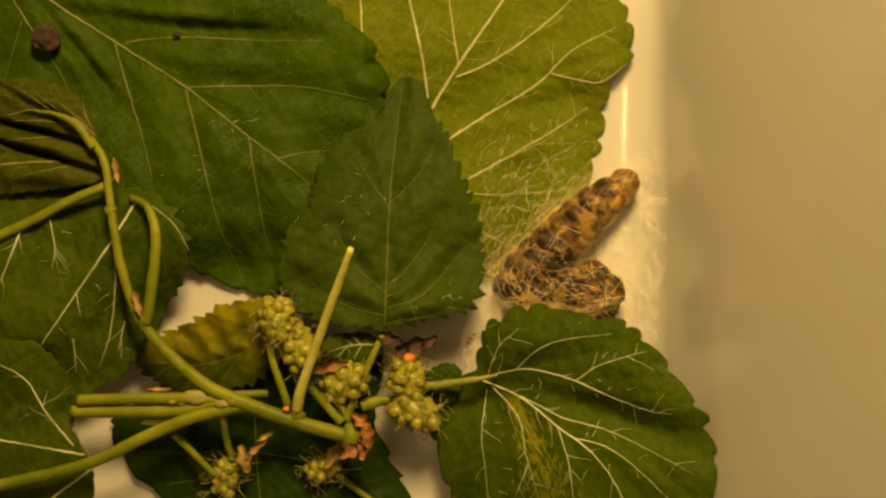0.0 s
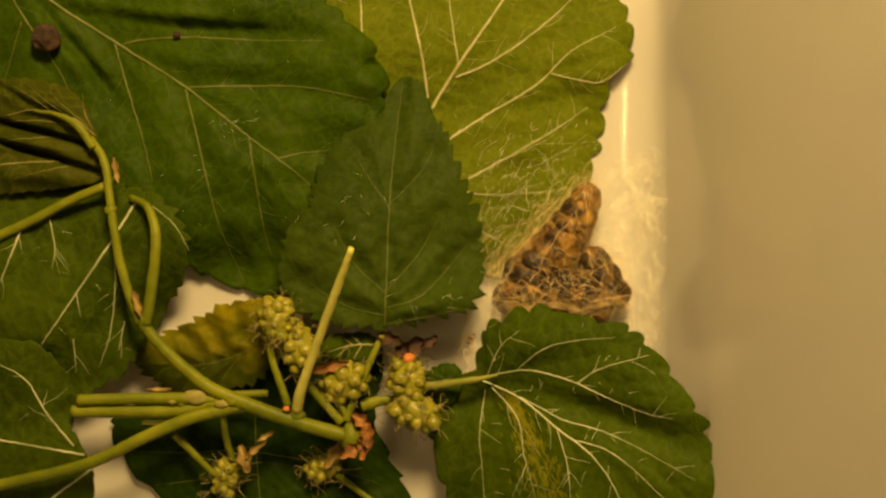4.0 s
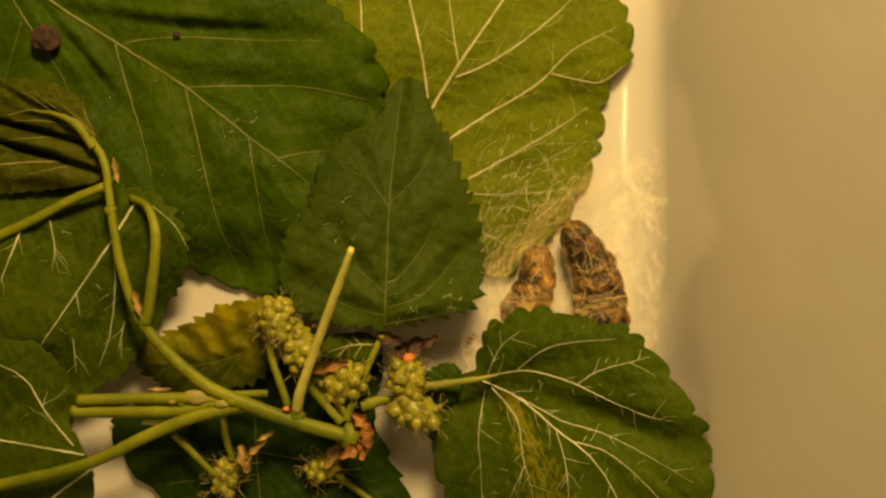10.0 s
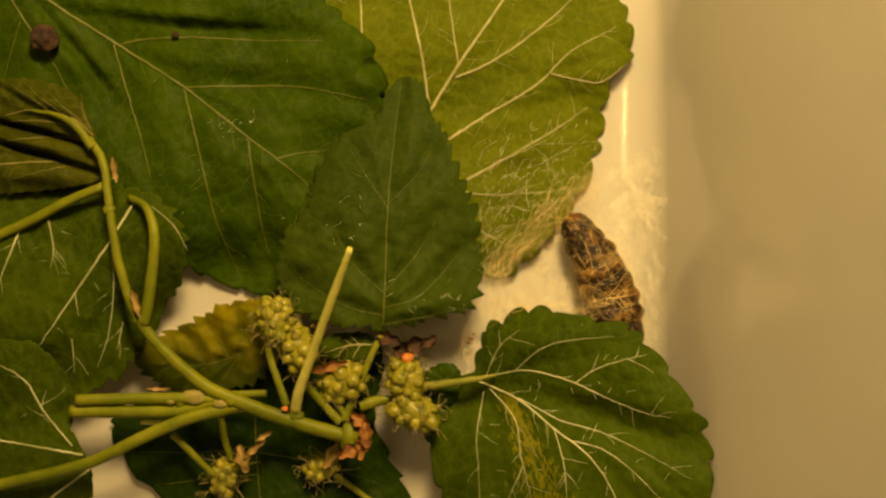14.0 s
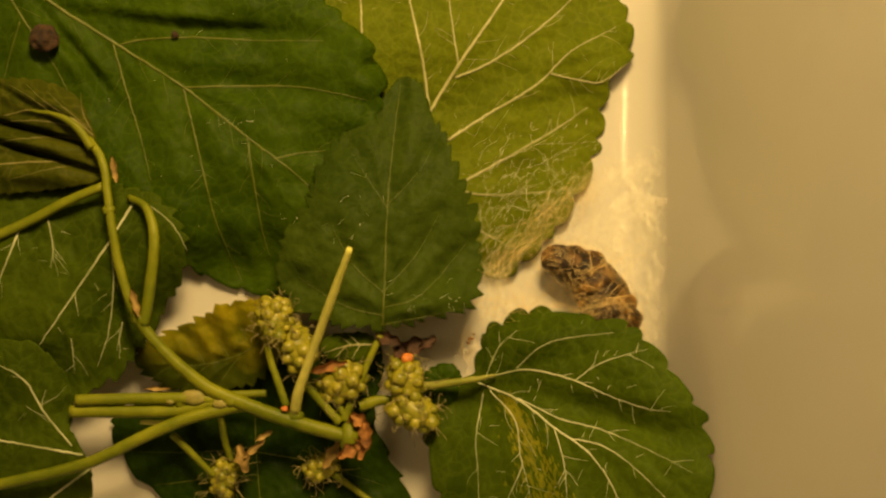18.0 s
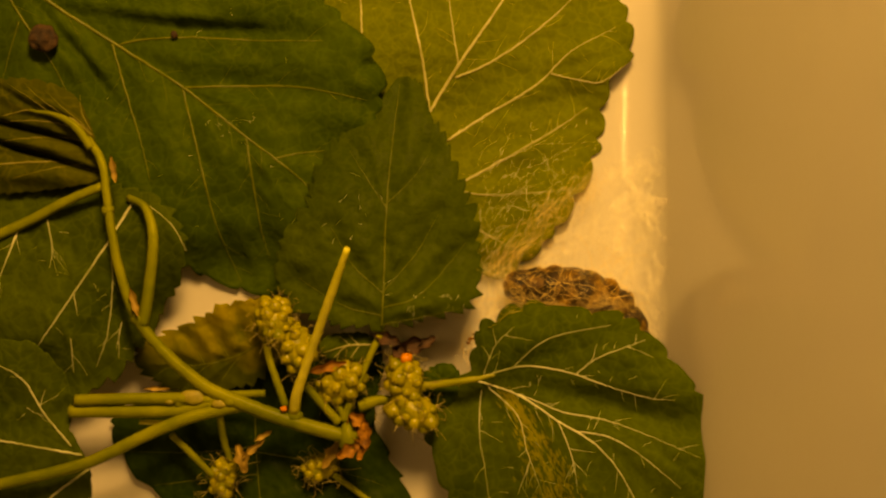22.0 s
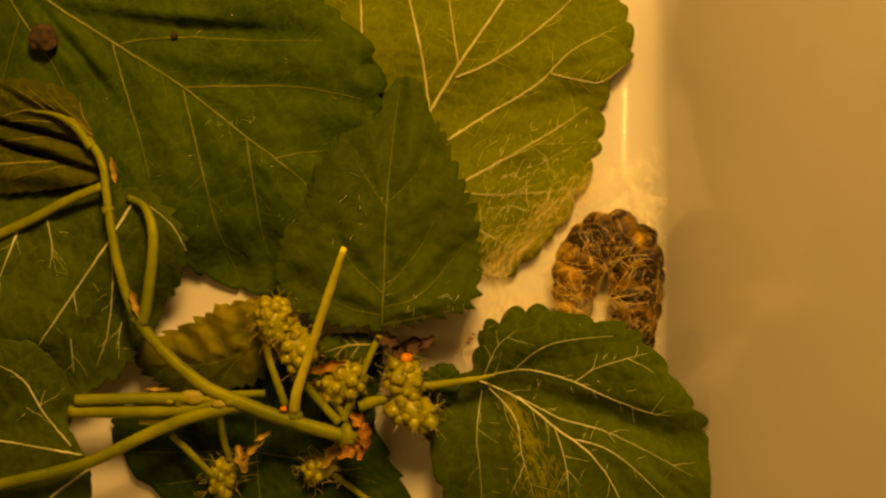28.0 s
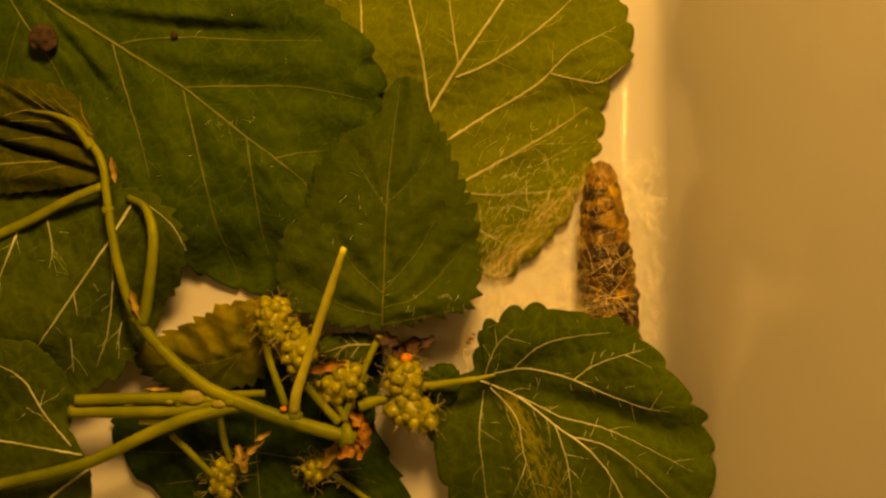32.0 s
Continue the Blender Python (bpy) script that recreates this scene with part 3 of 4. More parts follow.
small_blade, small_rise = leaf("leaf_blade", sprig, (685, 420),
     [167, 174, 187, 194, 196, 180, 166, 163, 162, 164, 165, 172, 182, 191, 206, 209, 211, 195, 185, 163, 151, 156, 168, 179, 189, 205, 226, 254, 296, 238, 212, 190, 175, 168, 165, 168],
     275, 12.0, [([(680, 582), (684, 500), (687, 400), (695, 290), (712, 150)], 1.9, 0.7), ([(684, 515), (740, 450), (780, 380)], 1.0, 0.5), ([(683, 545), (750, 520), (830, 430)], 1.0, 0.5), ([(684, 520), (630, 470), (590, 400)], 1.0, 0.5),
      ([(682, 560), (610, 540), (530, 490)], 1.0, 0.5), ([(690, 360), (740, 310), (770, 260)], 0.8, 0.3), ([(690, 370), (650, 310), (620, 260)], 0.8, 0.3), ([(681, 575), (760, 560), (830, 545)], 1.0, 0.5)],
     LEAF_YOUNG, VEIN_GREEN, quilt=1.0, wave=1.2, tooth=18, pitch=29, slope=(0.2, 1.2), seed=41, droop=2.2, small=20, bulges=[(640, 430, 90, 90, 0, 0.8), (800, 470, 70, 70, 0, -1.0), (800, 545, 90, 40, 0, 3.5)], label="dark blue-green young leaf", raised=0.2)

mid_blade, mid_rise = leaf("leaf_blade", sprig, (120, 490),
     [209, 187, 184, 182, 193, 210, 220, 208, 210, 230, 253, 273, 276, 278, 259, 240, 217, 205, 192, 186, 187, 213, 223, 223],
     110, 11.6, [([(240, 358), (195, 430), (140, 512), (70, 615)], 2.9, 1.4), ([(198, 420), (204, 500), (195, 590), (175, 650)], 1.4, 0.8), ([(88, 388), (97, 440), (92, 475)], 1.7, 0.8), ([(40, 400), (20, 450), (0, 500)], 2.3, 1.4),
      ([(135, 520), (142, 560)], 1.2, 0.6), ([(270, 365), (310, 400), (335, 445)], 1.4, 0.8), ([(130, 600), (135, 660)], 1.2, 0.8), ([(220, 570), (210, 620)], 1.2, 0.6)],
     LEAF_SHADE, VEIN_MID, quilt=-0.7, wave=1.1, tooth=15, pitch=34, slope=(0.1, -0.4), seed=51, droop=0.8, small=26, veinlets=0.1, bulges=[(290, 560, 55, 70, 0, -5.0), (40, 660, 130, 55, 0, -3.0)], label="dark green leaf seen from its veined lower side")

fold_blade, fold_rise = leaf("leaf_blade", sprig, (40, 235),
     [130, 143, 167, 135, 116, 107, 106, 113, 121, 134, 153, 150, 158, 151, 150, 123, 110, 99, 97, 97, 102, 111, 120, 123],
     180, 13.2, [([(168, 240), (125, 208), (60, 195), (10, 205)], 3.4, 1.3), ([(165, 300), (100, 287), (0, 292), (-80, 310)], 2.5, 1.5), ([(166, 232), (150, 200), (146, 165)], 1.0, 0.4), ([(162, 228), (118, 192), (84, 160)], 1.0, 0.4), ([(130, 212), (80, 178), (50, 150)], 0.9, 0.4), ([(100, 205), (60, 175), (20, 150)], 0.8, 0.4), ([(160, 236), (105, 218), (40, 214), (-30, 222)], 1.2, 0.5), ([(160, 250), (110, 243), (40, 246), (-30, 256)], 1.0, 0.5), ([(150, 290), (90, 300), (20, 318)], 0.9, 0.4)],
     LEAF_WILT, VEIN_DULL, quilt=-0.6, wave=1.0, tooth=5, pitch=24, seed=61, droop=0.8, bulges=[(60, 175, 90, 22, 12, 2.5), (70, 234, 120, 5, 14, -4.5), (60, 256, 100, 12, 10, 1.8), (90, 279, 120, 5, 17, -4.0), (70, 312, 110, 16, 6, 1.2), (120, 200, 50, 9, 35, 1.5), (20, 165, 60, 7, 30, -1.2)], small=16, label="wilted folded leaf with pale veins")

low_blade, low_rise = leaf("leaf_blade", sprig, (20, 760),
     [108, 133, 170, 198, 205, 212, 216, 201, 186, 177, 163, 161, 170, 163, 167, 167, 169, 163, 160, 159, 148, 138, 129, 114],
     190, 10.8, [([(150, 806), (60, 790), (-60, 768)], 3.1, 1.8), ([(130, 790), (80, 728), (40, 668), (-40, 630)], 2.2, 1.3), ([(165, 828), (100, 876), (50, 920)], 3.1, 1.8), ([(75, 722), (84, 690)], 0.9, 0.6)],
     LEAF_SHADE, VEIN_MID, quilt=-0.6, wave=0.9, tooth=5, pitch=50, seed=71, veinlets=0.07, droop=0.9, slope=(0.0, -2.2), label="dark green leaf with pale veins")

wide_blade, wide_rise = leaf("leaf_blade", sprig, (990, 740),
     [251, 270, 293, 307, 317, 333, 336, 341, 325, 315, 294, 284, 269, 258, 252, 241, 237, 236, 232, 231, 213, 165, 192, 199, 203, 205, 201, 194, 186, 186, 193, 206, 206, 211, 218, 232],
     50, 16.2,
     [([(850, 669), (930, 656), (1005, 673), (1080, 707), (1150, 735), (1192, 742)], 1.8, 0.7), ([(850, 672), (920, 705), (990, 762), (1045, 805), (1085, 860), (1120, 940)], 2.0, 1.2), ([(920, 703), (1000, 745), (1070, 765), (1150, 805), (1230, 850)], 1.3, 0.5),
      ([(1010, 778), (1075, 798), (1130, 840), (1190, 900)], 1.3, 0.7), ([(858, 690), (848, 770), (853, 830), (856, 900)], 1.0, 0.7), ([(870, 685), (915, 740), (928, 810), (950, 890)], 1.2, 0.7), ([(985, 760), (1003, 820), (1010, 890)], 1.0, 0.5),
      ([(862, 664), (885, 615), (920, 585)], 1.2, 0.5), ([(915, 655), (960, 620), (1010, 605), (1090, 598)], 1.2, 0.5), ([(1022, 678), (1060, 655), (1110, 640), (1150, 630)], 1.0, 0.5), ([(930, 825), (905, 880)], 0.8, 0.7)],
     LEAF_SHADE, VEIN_MID, quilt=-0.7, wave=0.5, tooth=17, pitch=60, veinlets=0.15, seed=81, droop=0.9, small=28, slope=(3.6, -0.2),
     bulges=[(960, 600, 110, 50, -10, 1.5), (1110, 750, 170, 30, 20, -1.5), (1130, 690, 130, 40, 22, 1.5), (1000, 690, 90, 22, 12, 0.9), (930, 620, 60, 22, -25, 0.8), (1120, 830, 130, 30, 35, 1.0), (850, 710, 50, 30, 0, -2.0), (900, 800, 30, 90, -10, 0.9)], label="green leaf with white branching veins and a yellow-mined patch", origin=spot(850, 669, 13), sharp=0.8)


def mined_trail():
    """Ragged yellow flakes where something has eaten inside the blade."""
    g = np.random.RandomState(17)
    mid = spline([(900, 700), (925, 745), (945, 800), (962, 850), (985, 920)], 60)
    pieces = []
    for _ in range(560):
        k = g.randint(0, 60)
        wide = 6 + 20 * (k / 60)
        c = mid[k] + g.normal(0, 1, 2) * (wide, 5)
        a = np.linspace(0, 2 * np.pi, 7, endpoint=False) + g.rand()
        r = g.uniform(0.8, 3.0) * (0.6 + 0.8 * g.rand(7))
        way = mid[min(k + 1, 59)] - mid[max(k - 1, 0)]
        way /= np.hypot(*way)
        x, y = np.cos(a) * r * 0.6, np.sin(a) * r * 2.6
        q = np.column_stack([c[0] + x * way[1] + y * way[0], c[1] - x * way[0] + y * way[1]])
        z = wide_rise(q[:, 0], q[:, 1]) + 0.05
        pieces.append((spots(np.column_stack([q, z])), [tuple(range(6, -1, -1))]))
    tagged(part("mined_trail", joined(pieces), LEAF_MINED, wide_blade, "yellow mined trail in the blade", smooth=False), kind="stuff")


mined_trail()


def lump(size, seed, rough=0.12, cuts=2):
    """A rounded uneven pebble shape of the given half-sizes as (verts, faces)."""
    bm = bmesh.new()
    bmesh.ops.create_icosphere(bm, subdivisions=cuts, radius=1.0)
    g = Vector((seed * 1.7, seed * 0.9, seed * 2.3))
    for w in bm.verts:
        k = 1 + rough * noise.noise(w.co * 1.6 + g) * 2
        w.co = Vector((w.co.x * size[0] * k, w.co.y * size[1] * k, w.co.z * size[2] * k))
    bm.verts.ensure_lookup_table()
    out = np.array([tuple(w.co) for w in bm.verts]), [tuple(w.index for w in f.verts) for f in bm.faces]
    bm.free()
    return out


DRUPE = None


def fruit(u, v, h, long, wide, turn, seed, count=34):
    """An unripe mulberry: a core, drupelets set in a spiral, dry styles."""
    global DRUPE
    c = spot(u, v, h)
    g = np.random.RandomState(seed)
    ax = Vector((math.cos(radians(turn)), -math.sin(radians(turn)), 0.15)).normalized()
    sd = ax.cross(Vector((0, 0, 1))).normalized()
    up = sd.cross(ax)
    lv, lf = lump((long * U * 0.9, wide * U * 0.82, wide * U * 0.82), seed)
    rot = np.array([ax, sd, up])
    core = part("fruit", (lv @ rot + np.array(c), lf), BERRY_GREEN, sprig, "green unripe mulberry with dry styles", origin=c)
    hairs = []
    for k in range(count):
        s = -0.92 + 1.84 * (k + 0.5) / count
        a = k * 2.39996 + g.uniform(-0.2, 0.2)
        r = math.sqrt(max(0.05, 1 - s * s))
        n = (ax * s * 0.6 + (sd * math.cos(a) + up * math.sin(a)) * r).normalized()
        p = c + ax * s * long * U * 0.85 + (sd * math.cos(a) + up * math.sin(a)) * r * wide * U * 0.66
        if DRUPE is None:
            dv, df = lump((0.00128, 0.00108, 0.00115), 3, 0.22)
            DRUPE = part("drupelet", (dv, df), BERRY_GREEN, core, origin=(0, 0, 0))
            ob = DRUPE
        else:
            ob = new("drupelet", DRUPE.data)
            ob.parent = core
        ob.matrix_basis = Matrix.Translation(p - c) @ n.to_track_quat("Z", "Y").to_matrix().to_4x4() @ Matrix.Scale(g.uniform(0.65, 1.3) * wide / 35, 4)
        for q in range(3):
            tip = p + n * 0.0011
            w, x = Vector(g.normal(0, 0.0006, 3)), Vector(g.normal(0, 0.0006, 3))
            hairs.append(tube([tip, tip + n * 0.0004 + w * 0.4, tip + n * 0.0007 + w * 1.1, tip + n * 0.0007 + w * 1.5 + x * 0.6, tip + n * 0.0004 + w * 1.6 + x * 1.3], [0.00007, 0.00006, 0.00004], 4, False))
    tagged(part("style_tuft", joined(hairs), STYLE_BROWN, core), kind="stuff")


fruit(490, 567, 13.0, 42, 34, 80, 1, 30)
fruit(528, 612, 12.0, 46, 34, 75, 2, 22)
fruit(608, 678, 11.5, 46, 38, -20, 3, 24)
fruit(722, 672, 11.0, 44, 36, 80, 4, 24)
fruit(735, 727, 11.0, 48, 34, 20, 5, 25)
fruit(400, 845, 6.0, 36, 26, 100, 6, 24)
fruit(572, 828, 5.0, 34, 25, 160, 7, 22)


def crumple(name, parent, u, v, h, size, turn, material, seed, label="", origin=None, fold=0.5):
    """A small dried, curled scrap with a ragged edge."""
    g = np.random.RandomState(seed)
    n, m = 12, 7
    grid = []
    for i in range(n):
        for j in range(m):
            s, t = i / (n - 1) * 2 - 1, j / (m - 1) * 2 - 1
            w = (1 - 0.75 * abs(s) ** 1.6) * (1 + 0.25 * math.sin(7 * s + seed))
            x, y = s * size[0], t * size[1] * w
            z = fold * size[1] * 0.1 * (t * t * 1.5 + 0.5 * math.sin(3 * s + seed) + 0.3 * math.sin(5 * t + 4 * s))
            a = radians(turn)
            grid.append((u + x * math.cos(a) - y * math.sin(a), v + x * math.sin(a) + y * math.cos(a), h + z))
    up = np.array(grid)
    low = up - (0, 0, 0.15)
    k = n * m
    f = []
    for i in range(n - 1):
        for j in range(m - 1):
            q = (i * m + j, i * m + j + 1, (i + 1) * m + j + 1, (i + 1) * m + j)
            f += [q, tuple(x + k for x in q[::-1])]
    rim = [i * m for i in range(n)] + [(n - 1) * m + j for j in range(1, m)] + [i * m + m - 1 for i in range(n - 2, -1, -1)] + [j for j in range(m - 2, 0, -1)]
    for a, b in zip(rim, rim[1:] + rim[:1]):
        f.append((b, a, a + k, b + k))
    return part(name, (spots(np.vstack([up, low])), f), material, parent, label, origin)


for k, (u, v, a, s) in enumerate([(632, 760, 70, 26), (645, 785, 100, 30), (622, 798, 150, 24), (640, 745, 40, 20), (650, 770, 85, 24)]):
    crumple("bud_scale", sprig, u, v, 12.5 + 0.3 * k, (s, 12), a, BUD_BROWN, 100 + k, "brown dry bud scale")
for u, v, h, s, sd in [(408, 707, 13.0, 0.0014, 21), (250, 566, 14.4, 0.0011, 22), (526, 736, 12.6, 0.0012, 23), (196, 372, 15.4, 0.0009, 24), (322, 712, 12.4, 0.0010, 25)]:
    lv, lf = lump((s * 1.2, s, s), sd, 0.18)
    part("node", (lv + np.array(spot(u, v, h)), lf), STEM_GREEN, sprig)
for u, v, h, s, sd in [(348, 704, 13.1, 0.0014, 41), (304, 711, 13.4, 0.0005, 42), (392, 715, 13.6, 0.0008, 43)]:
    lv, lf = lump((s * 1.5, s, s * 0.7), sd, 0.12, 3)
    part("leaf_scar", (lv + np.array(spot(u, v, h)), lf), SCAR, sprig, "pale leaf scar on the stem")
stalk("cut_stem", [(252, 747, 8), (296, 748, 8)], [4.0, 4.4], STEM_PALE, sprig)
lv, lf = lump((0.0019, 0.0028, 0.0018), 8, 0.2)
part("node", (lv + np.array(spot(622, 775, 12)), lf), STEM_GREEN, sprig)
for u, v, s, h in [(507, 724, 0.0006, 13.8), (724, 634, 0.0012, 12.0)]:
    lv, lf = lump((s, s * 0.8, s * 0.8), u, 0.2)
    part("bud", (lv + np.array(spot(u, v, h)), lf), BUD_ORANGE, sprig, "small orange bud")
for k, (u, v, a, s, w) in enumerate([(735, 612, -10, 36, 14), (712, 622, 50, 26, 12), (760, 606, -35, 18, 9), (690, 600, 20, 24, 12)]):
    crumple("dry_flower", sprig, u, v, 10.5 + 0.4 * k, (s, w), a, DRY_DARK, 120 + k, "blackish dried flower remains")
for k, (u, v, a, s, w) in enumerate([(432, 812, 75, 26, 12), (452, 795, -40, 26, 6), (470, 772, -30, 18, 5)]):
    crumple("dry_stipule", sprig, u, v, 9 + 0.4 * k, (s, w), a, DRY_TAN, 140 + k, "tan dried stipule")
for k, (u, v, a, s, w) in enumerate([(282, 688, 0, 24, 4), (205, 300, 80, 24, 6), (242, 535, 75, 26, 7), (585, 650, -15, 34, 9), (590, 805, -60, 28, 10)]):
    crumple("dry_stipule", sprig, u, v, (9, 16.5, 16, 14, 8)[k], (s, w), a, DRY_TAN if k != 3 else BUD_BROWN, 160 + k, "dried stipule")
leaf("leaf_blade", sprig, (620, 615), [52, 50, 42, 30, 26, 28, 34, 44, 50, 46, 34, 28, 26, 30, 38, 48], 180, 9.5,
     [([(665, 610), (620, 612), (575, 625)], 2.2, 1.2), ([(640, 611), (620, 592)], 1.5, 1), ([(625, 612), (605, 595)], 1.5, 1), ([(640, 612), (625, 635)], 1.5, 1), ([(615, 613), (595, 635)], 1.5, 1)],
     LEAF_SHADE, VEIN_TAN, quilt=-0.3, wave=0.4, tooth=4, pitch=18, seed=91, droop=0.8, small=9, label="small dark leaf tip")

leaf("leaf_blade", sprig, (784, 676), [38, 36, 38, 42, 44, 40, 36, 36, 38, 36, 32, 30, 32, 36, 38, 38], 200, 9.0,
     [([(815, 680), (784, 676), (752, 668)], 1.2, 0.6), ([(790, 677), (772, 656)], 0.7, 0.4)],
     LEAF_TOP, VEIN_GREEN, quilt=0.3, wave=0.4, tooth=3, pitch=18, seed=93, droop=0.8, small=9, label="small dark leaf lobe in shade")

# ---- droppings ----
droppings = []
for u, v, s, sd in [(82, 69, 0.00235, 1), (313, 61, 0.0006, 2)]:
    z = float(big_rise(np.array([float(u)]), np.array([float(v)]))[0])
    lv, lf = lump((s, s, s * 0.9), sd, 0.12, 4)
    droppings.append(part("dropping", (lv + np.array(spot(u, v, z + s * 850)), lf), FRASS, origin=spot(u, v, z + s * 850)))
    tagged(droppings[-1], "dark brown dry caterpillar dropping on the big leaf", "dropping")

# ---- silk ----
def threads(paths, thick):
    return joined([tube(p, [thick * U, thick * U * 0.8], 3, False) for p in paths])


def silk_paths(n, seed, place, height, long, lean=None, curl=0.25, kink=0.4):
    g = np.random.RandomState(seed)
    out = []
    for _ in range(n):
        u, v = place(g)
        a = g.uniform(0, math.pi) if lean is None else g.normal(lean, 0.5)
        ln = g.uniform(*long)
        t = np.linspace(-0.5, 0.5, 8)
        bow = g.normal(0, curl * 0.25) * ln
        pu = u + math.cos(a) * t * ln - math.sin(a) * bow * (4 * t * t - 1) + g.normal(0, kink, 8)
        pv = v + math.sin(a) * t * ln + math.cos(a) * bow * (4 * t * t - 1) + g.normal(0, kink, 8)
        out.append(spots(np.column_stack([pu, pv, height(g, pu, pv)])))
    return out


def foot(u):
    """Height of the box floor, its round foot and its wall at u, in millimetres."""
    u = np.asarray(u, float)
    z = np.zeros_like(u)
    end = COVE_R * math.cos(LEAN)
    for _ in range(6):
        d = (u - 784) * U * (1 - z / D_EYE) - COVE_X
        e = np.clip(d, 0, end)
        z = COVE_R - np.sqrt(COVE_R ** 2 - e * e) + np.maximum(d - end, 0) / math.tan(LEAN)
    return 1000 * z


def over_floor(lo, hi):
    def height(g, pu, pv):
        return np.maximum(foot(pu) + 0.15, 0) + g.uniform(lo, hi) + 0.25 * np.sin(np.linspace(0, 3, len(pu)) + g.uniform(0, 6))
    return height


def in_nest(g):
    while True:
        u, v = g.uniform(850, 1165), g.uniform(280, 640)
        if u > 1060 - (v - 300) * 1.05 and not (u < 1110 and v > 600):
            return u, v


def mixed(paths, *thick):
    """Threads of several gauges out of one bundle."""
    return joined([threads(paths[k::len(thick)], w) for k, w in enumerate(thick)])


def film(u0, u1, v0, v1, height, seed, outline, crinkle=0.35):
    """A thin crinkled sheet of silk over the plan, torn where outline(u, v) falls below nought."""
    nu, nv = int((u1 - u0) / 4), int((v1 - v0) / 4)
    uu, vv = np.meshgrid(np.linspace(u0, u1, nu), np.linspace(v0, v1, nv))
    z = height(uu, vv) + crinkle * (0.6 * np.abs(wobble(uu, vv, seed, 60.0)) + 0.5 * np.abs(wobble(uu, vv, seed + 5, 24.0)))
    keep = outline(uu, vv) + 14 * wobble(uu, vv, seed + 2, 70.0) + 6 * wobble(uu, vv, seed + 3, 18.0) > 0
    f = [(i * nu + j, (i + 1) * nu + j, (i + 1) * nu + j + 1, i * nu + j + 1) for i in range(nv - 1) for j in range(nu - 1) if keep[i, j] and keep[i + 1, j + 1]]
    used = sorted({k for q in f for k in q})
    at = {k: n for n, k in enumerate(used)}
    return spots(np.stack([uu, vv, z], 2).reshape(-1, 3)[used]), [tuple(at[k] for k in q) for q in f]


def oval(cu, cv, ru, rv):
    return lambda u, v: min(ru, rv) * (1 - np.hypot((u - cu) / ru, (v - cv) / rv))


def floor_film(lift):
    return lambda u, v: foot(u) + lift


web = silk_paths(1100, 1, in_nest, over_floor(0.05, 1.6), (20, 90), None, 0.5, 0.5)
web += silk_paths(60, 2, lambda g: (g.normal(1140, 18), g.uniform(270, 640)), over_floor(0.2, 3.0), (15, 60), 1.5, 0.4, 0.3)
web += silk_paths(170, 3, lambda g: (g.normal(872, 15), g.uniform(490, 600)), over_floor(0.5, 9.0), (30, 120), 1.2)
net = silk_paths(50, 15, lambda g: (g.uniform(870, 1110), g.uniform(440, 560)), over_floor(9.5, 12.0), (40, 130), None, 0.3, 0.3)
net += silk_paths(70, 16, lambda g: (g.uniform(860, 1110), g.normal(542, 10)), over_floor(10.0, 13.0), (40, 120), 0.1, 0.3, 0.4)
wisps = silk_paths(50, 12, lambda g: (g.normal(1142, 20), g.uniform(265, 640)), over_floor(0.5, 3.5), (6, 34), 1.0, 0.5, 0.2)
wisps += silk_paths(7, 13, lambda g: (g.normal(1150, 14), g.normal(350, 30)), over_floor(0.5, 2.5), (12, 46), 0.3, 0.9, 0.2)
tagged(part("silk_strand", mixed(net, 0.1, 0.15, 0.24), SILK_GOLD, origin=spot(1000, 480, 10)), "golden silk strands spun over the nest", "silk strand", kind="stuff")
tagged(part("silk_wisp", mixed(wisps, 0.12, 0.24), SILK, origin=spot(1140, 450, 0)), "bright loose wisps of silk on the box wall", "silk web", kind="stuff")
tagged(part("silk_web", mixed(web, 0.05, 0.07, 0.12), SILK, origin=spot(1050, 480, 0)), "loose web of fine cream silk threads on the box floor", "silk web", kind="stuff")
tagged(part("silk_sheet", film(1080, 1185, 262, 650, floor_film(0.6), 41, oval(1130, 456, 44, 185), 0.35), SILK_FILM, origin=spot(1140, 450, 0)), "crinkled translucent silk sheet on the box wall's foot", "silk web")
tagged(part("silk_sheet", film(860, 1120, 300, 640, floor_film(0.3), 43, lambda u, v: np.minimum(u - 1070 + (v - 300) * 0.9, 640 - v)), SILK_FILM, origin=spot(1000, 480, 0)), "thin felt of cream silk on the box floor", "silk web")
tagged(part("silk_sheet", film(838, 915, 470, 600, lambda u, v: 10.5 - 9.5 * np.clip((u - 850) / 60, 0, 1), 45, oval(876, 535, 30, 60), 0.5), SILK_FILM, origin=spot(875, 535, 5)), "translucent silk sheet hung between two leaves", "silk web")
tagged(part("silk_sheet", film(805, 856, 575, 670, lambda u, v: 3.0 + 0 * u, 47, oval(832, 632, 16, 34), 0.6), SILK_FILM, origin=spot(832, 628, 5)), "translucent silk sheet beside the leaf stalk", "silk web")
for k, (u, v, s) in enumerate([(834, 600, 0.0004), (829, 607, 0.0003), (838, 592, 0.0002)]):
    lv, lf = lump((s * 1.3, s, s), 60 + k, 0.3)
    tagged(part("dropping", (lv + np.array(spot(u, v, 4.2)), lf), BUD_BROWN, origin=spot(u, v, 4.2)), "tiny orange-brown crumb caught in silk", "dropping")


def on_leaf(g, pu, pv):
    return pale_rise(pu, pv) + 0.25 + g.uniform(0, 0.8)


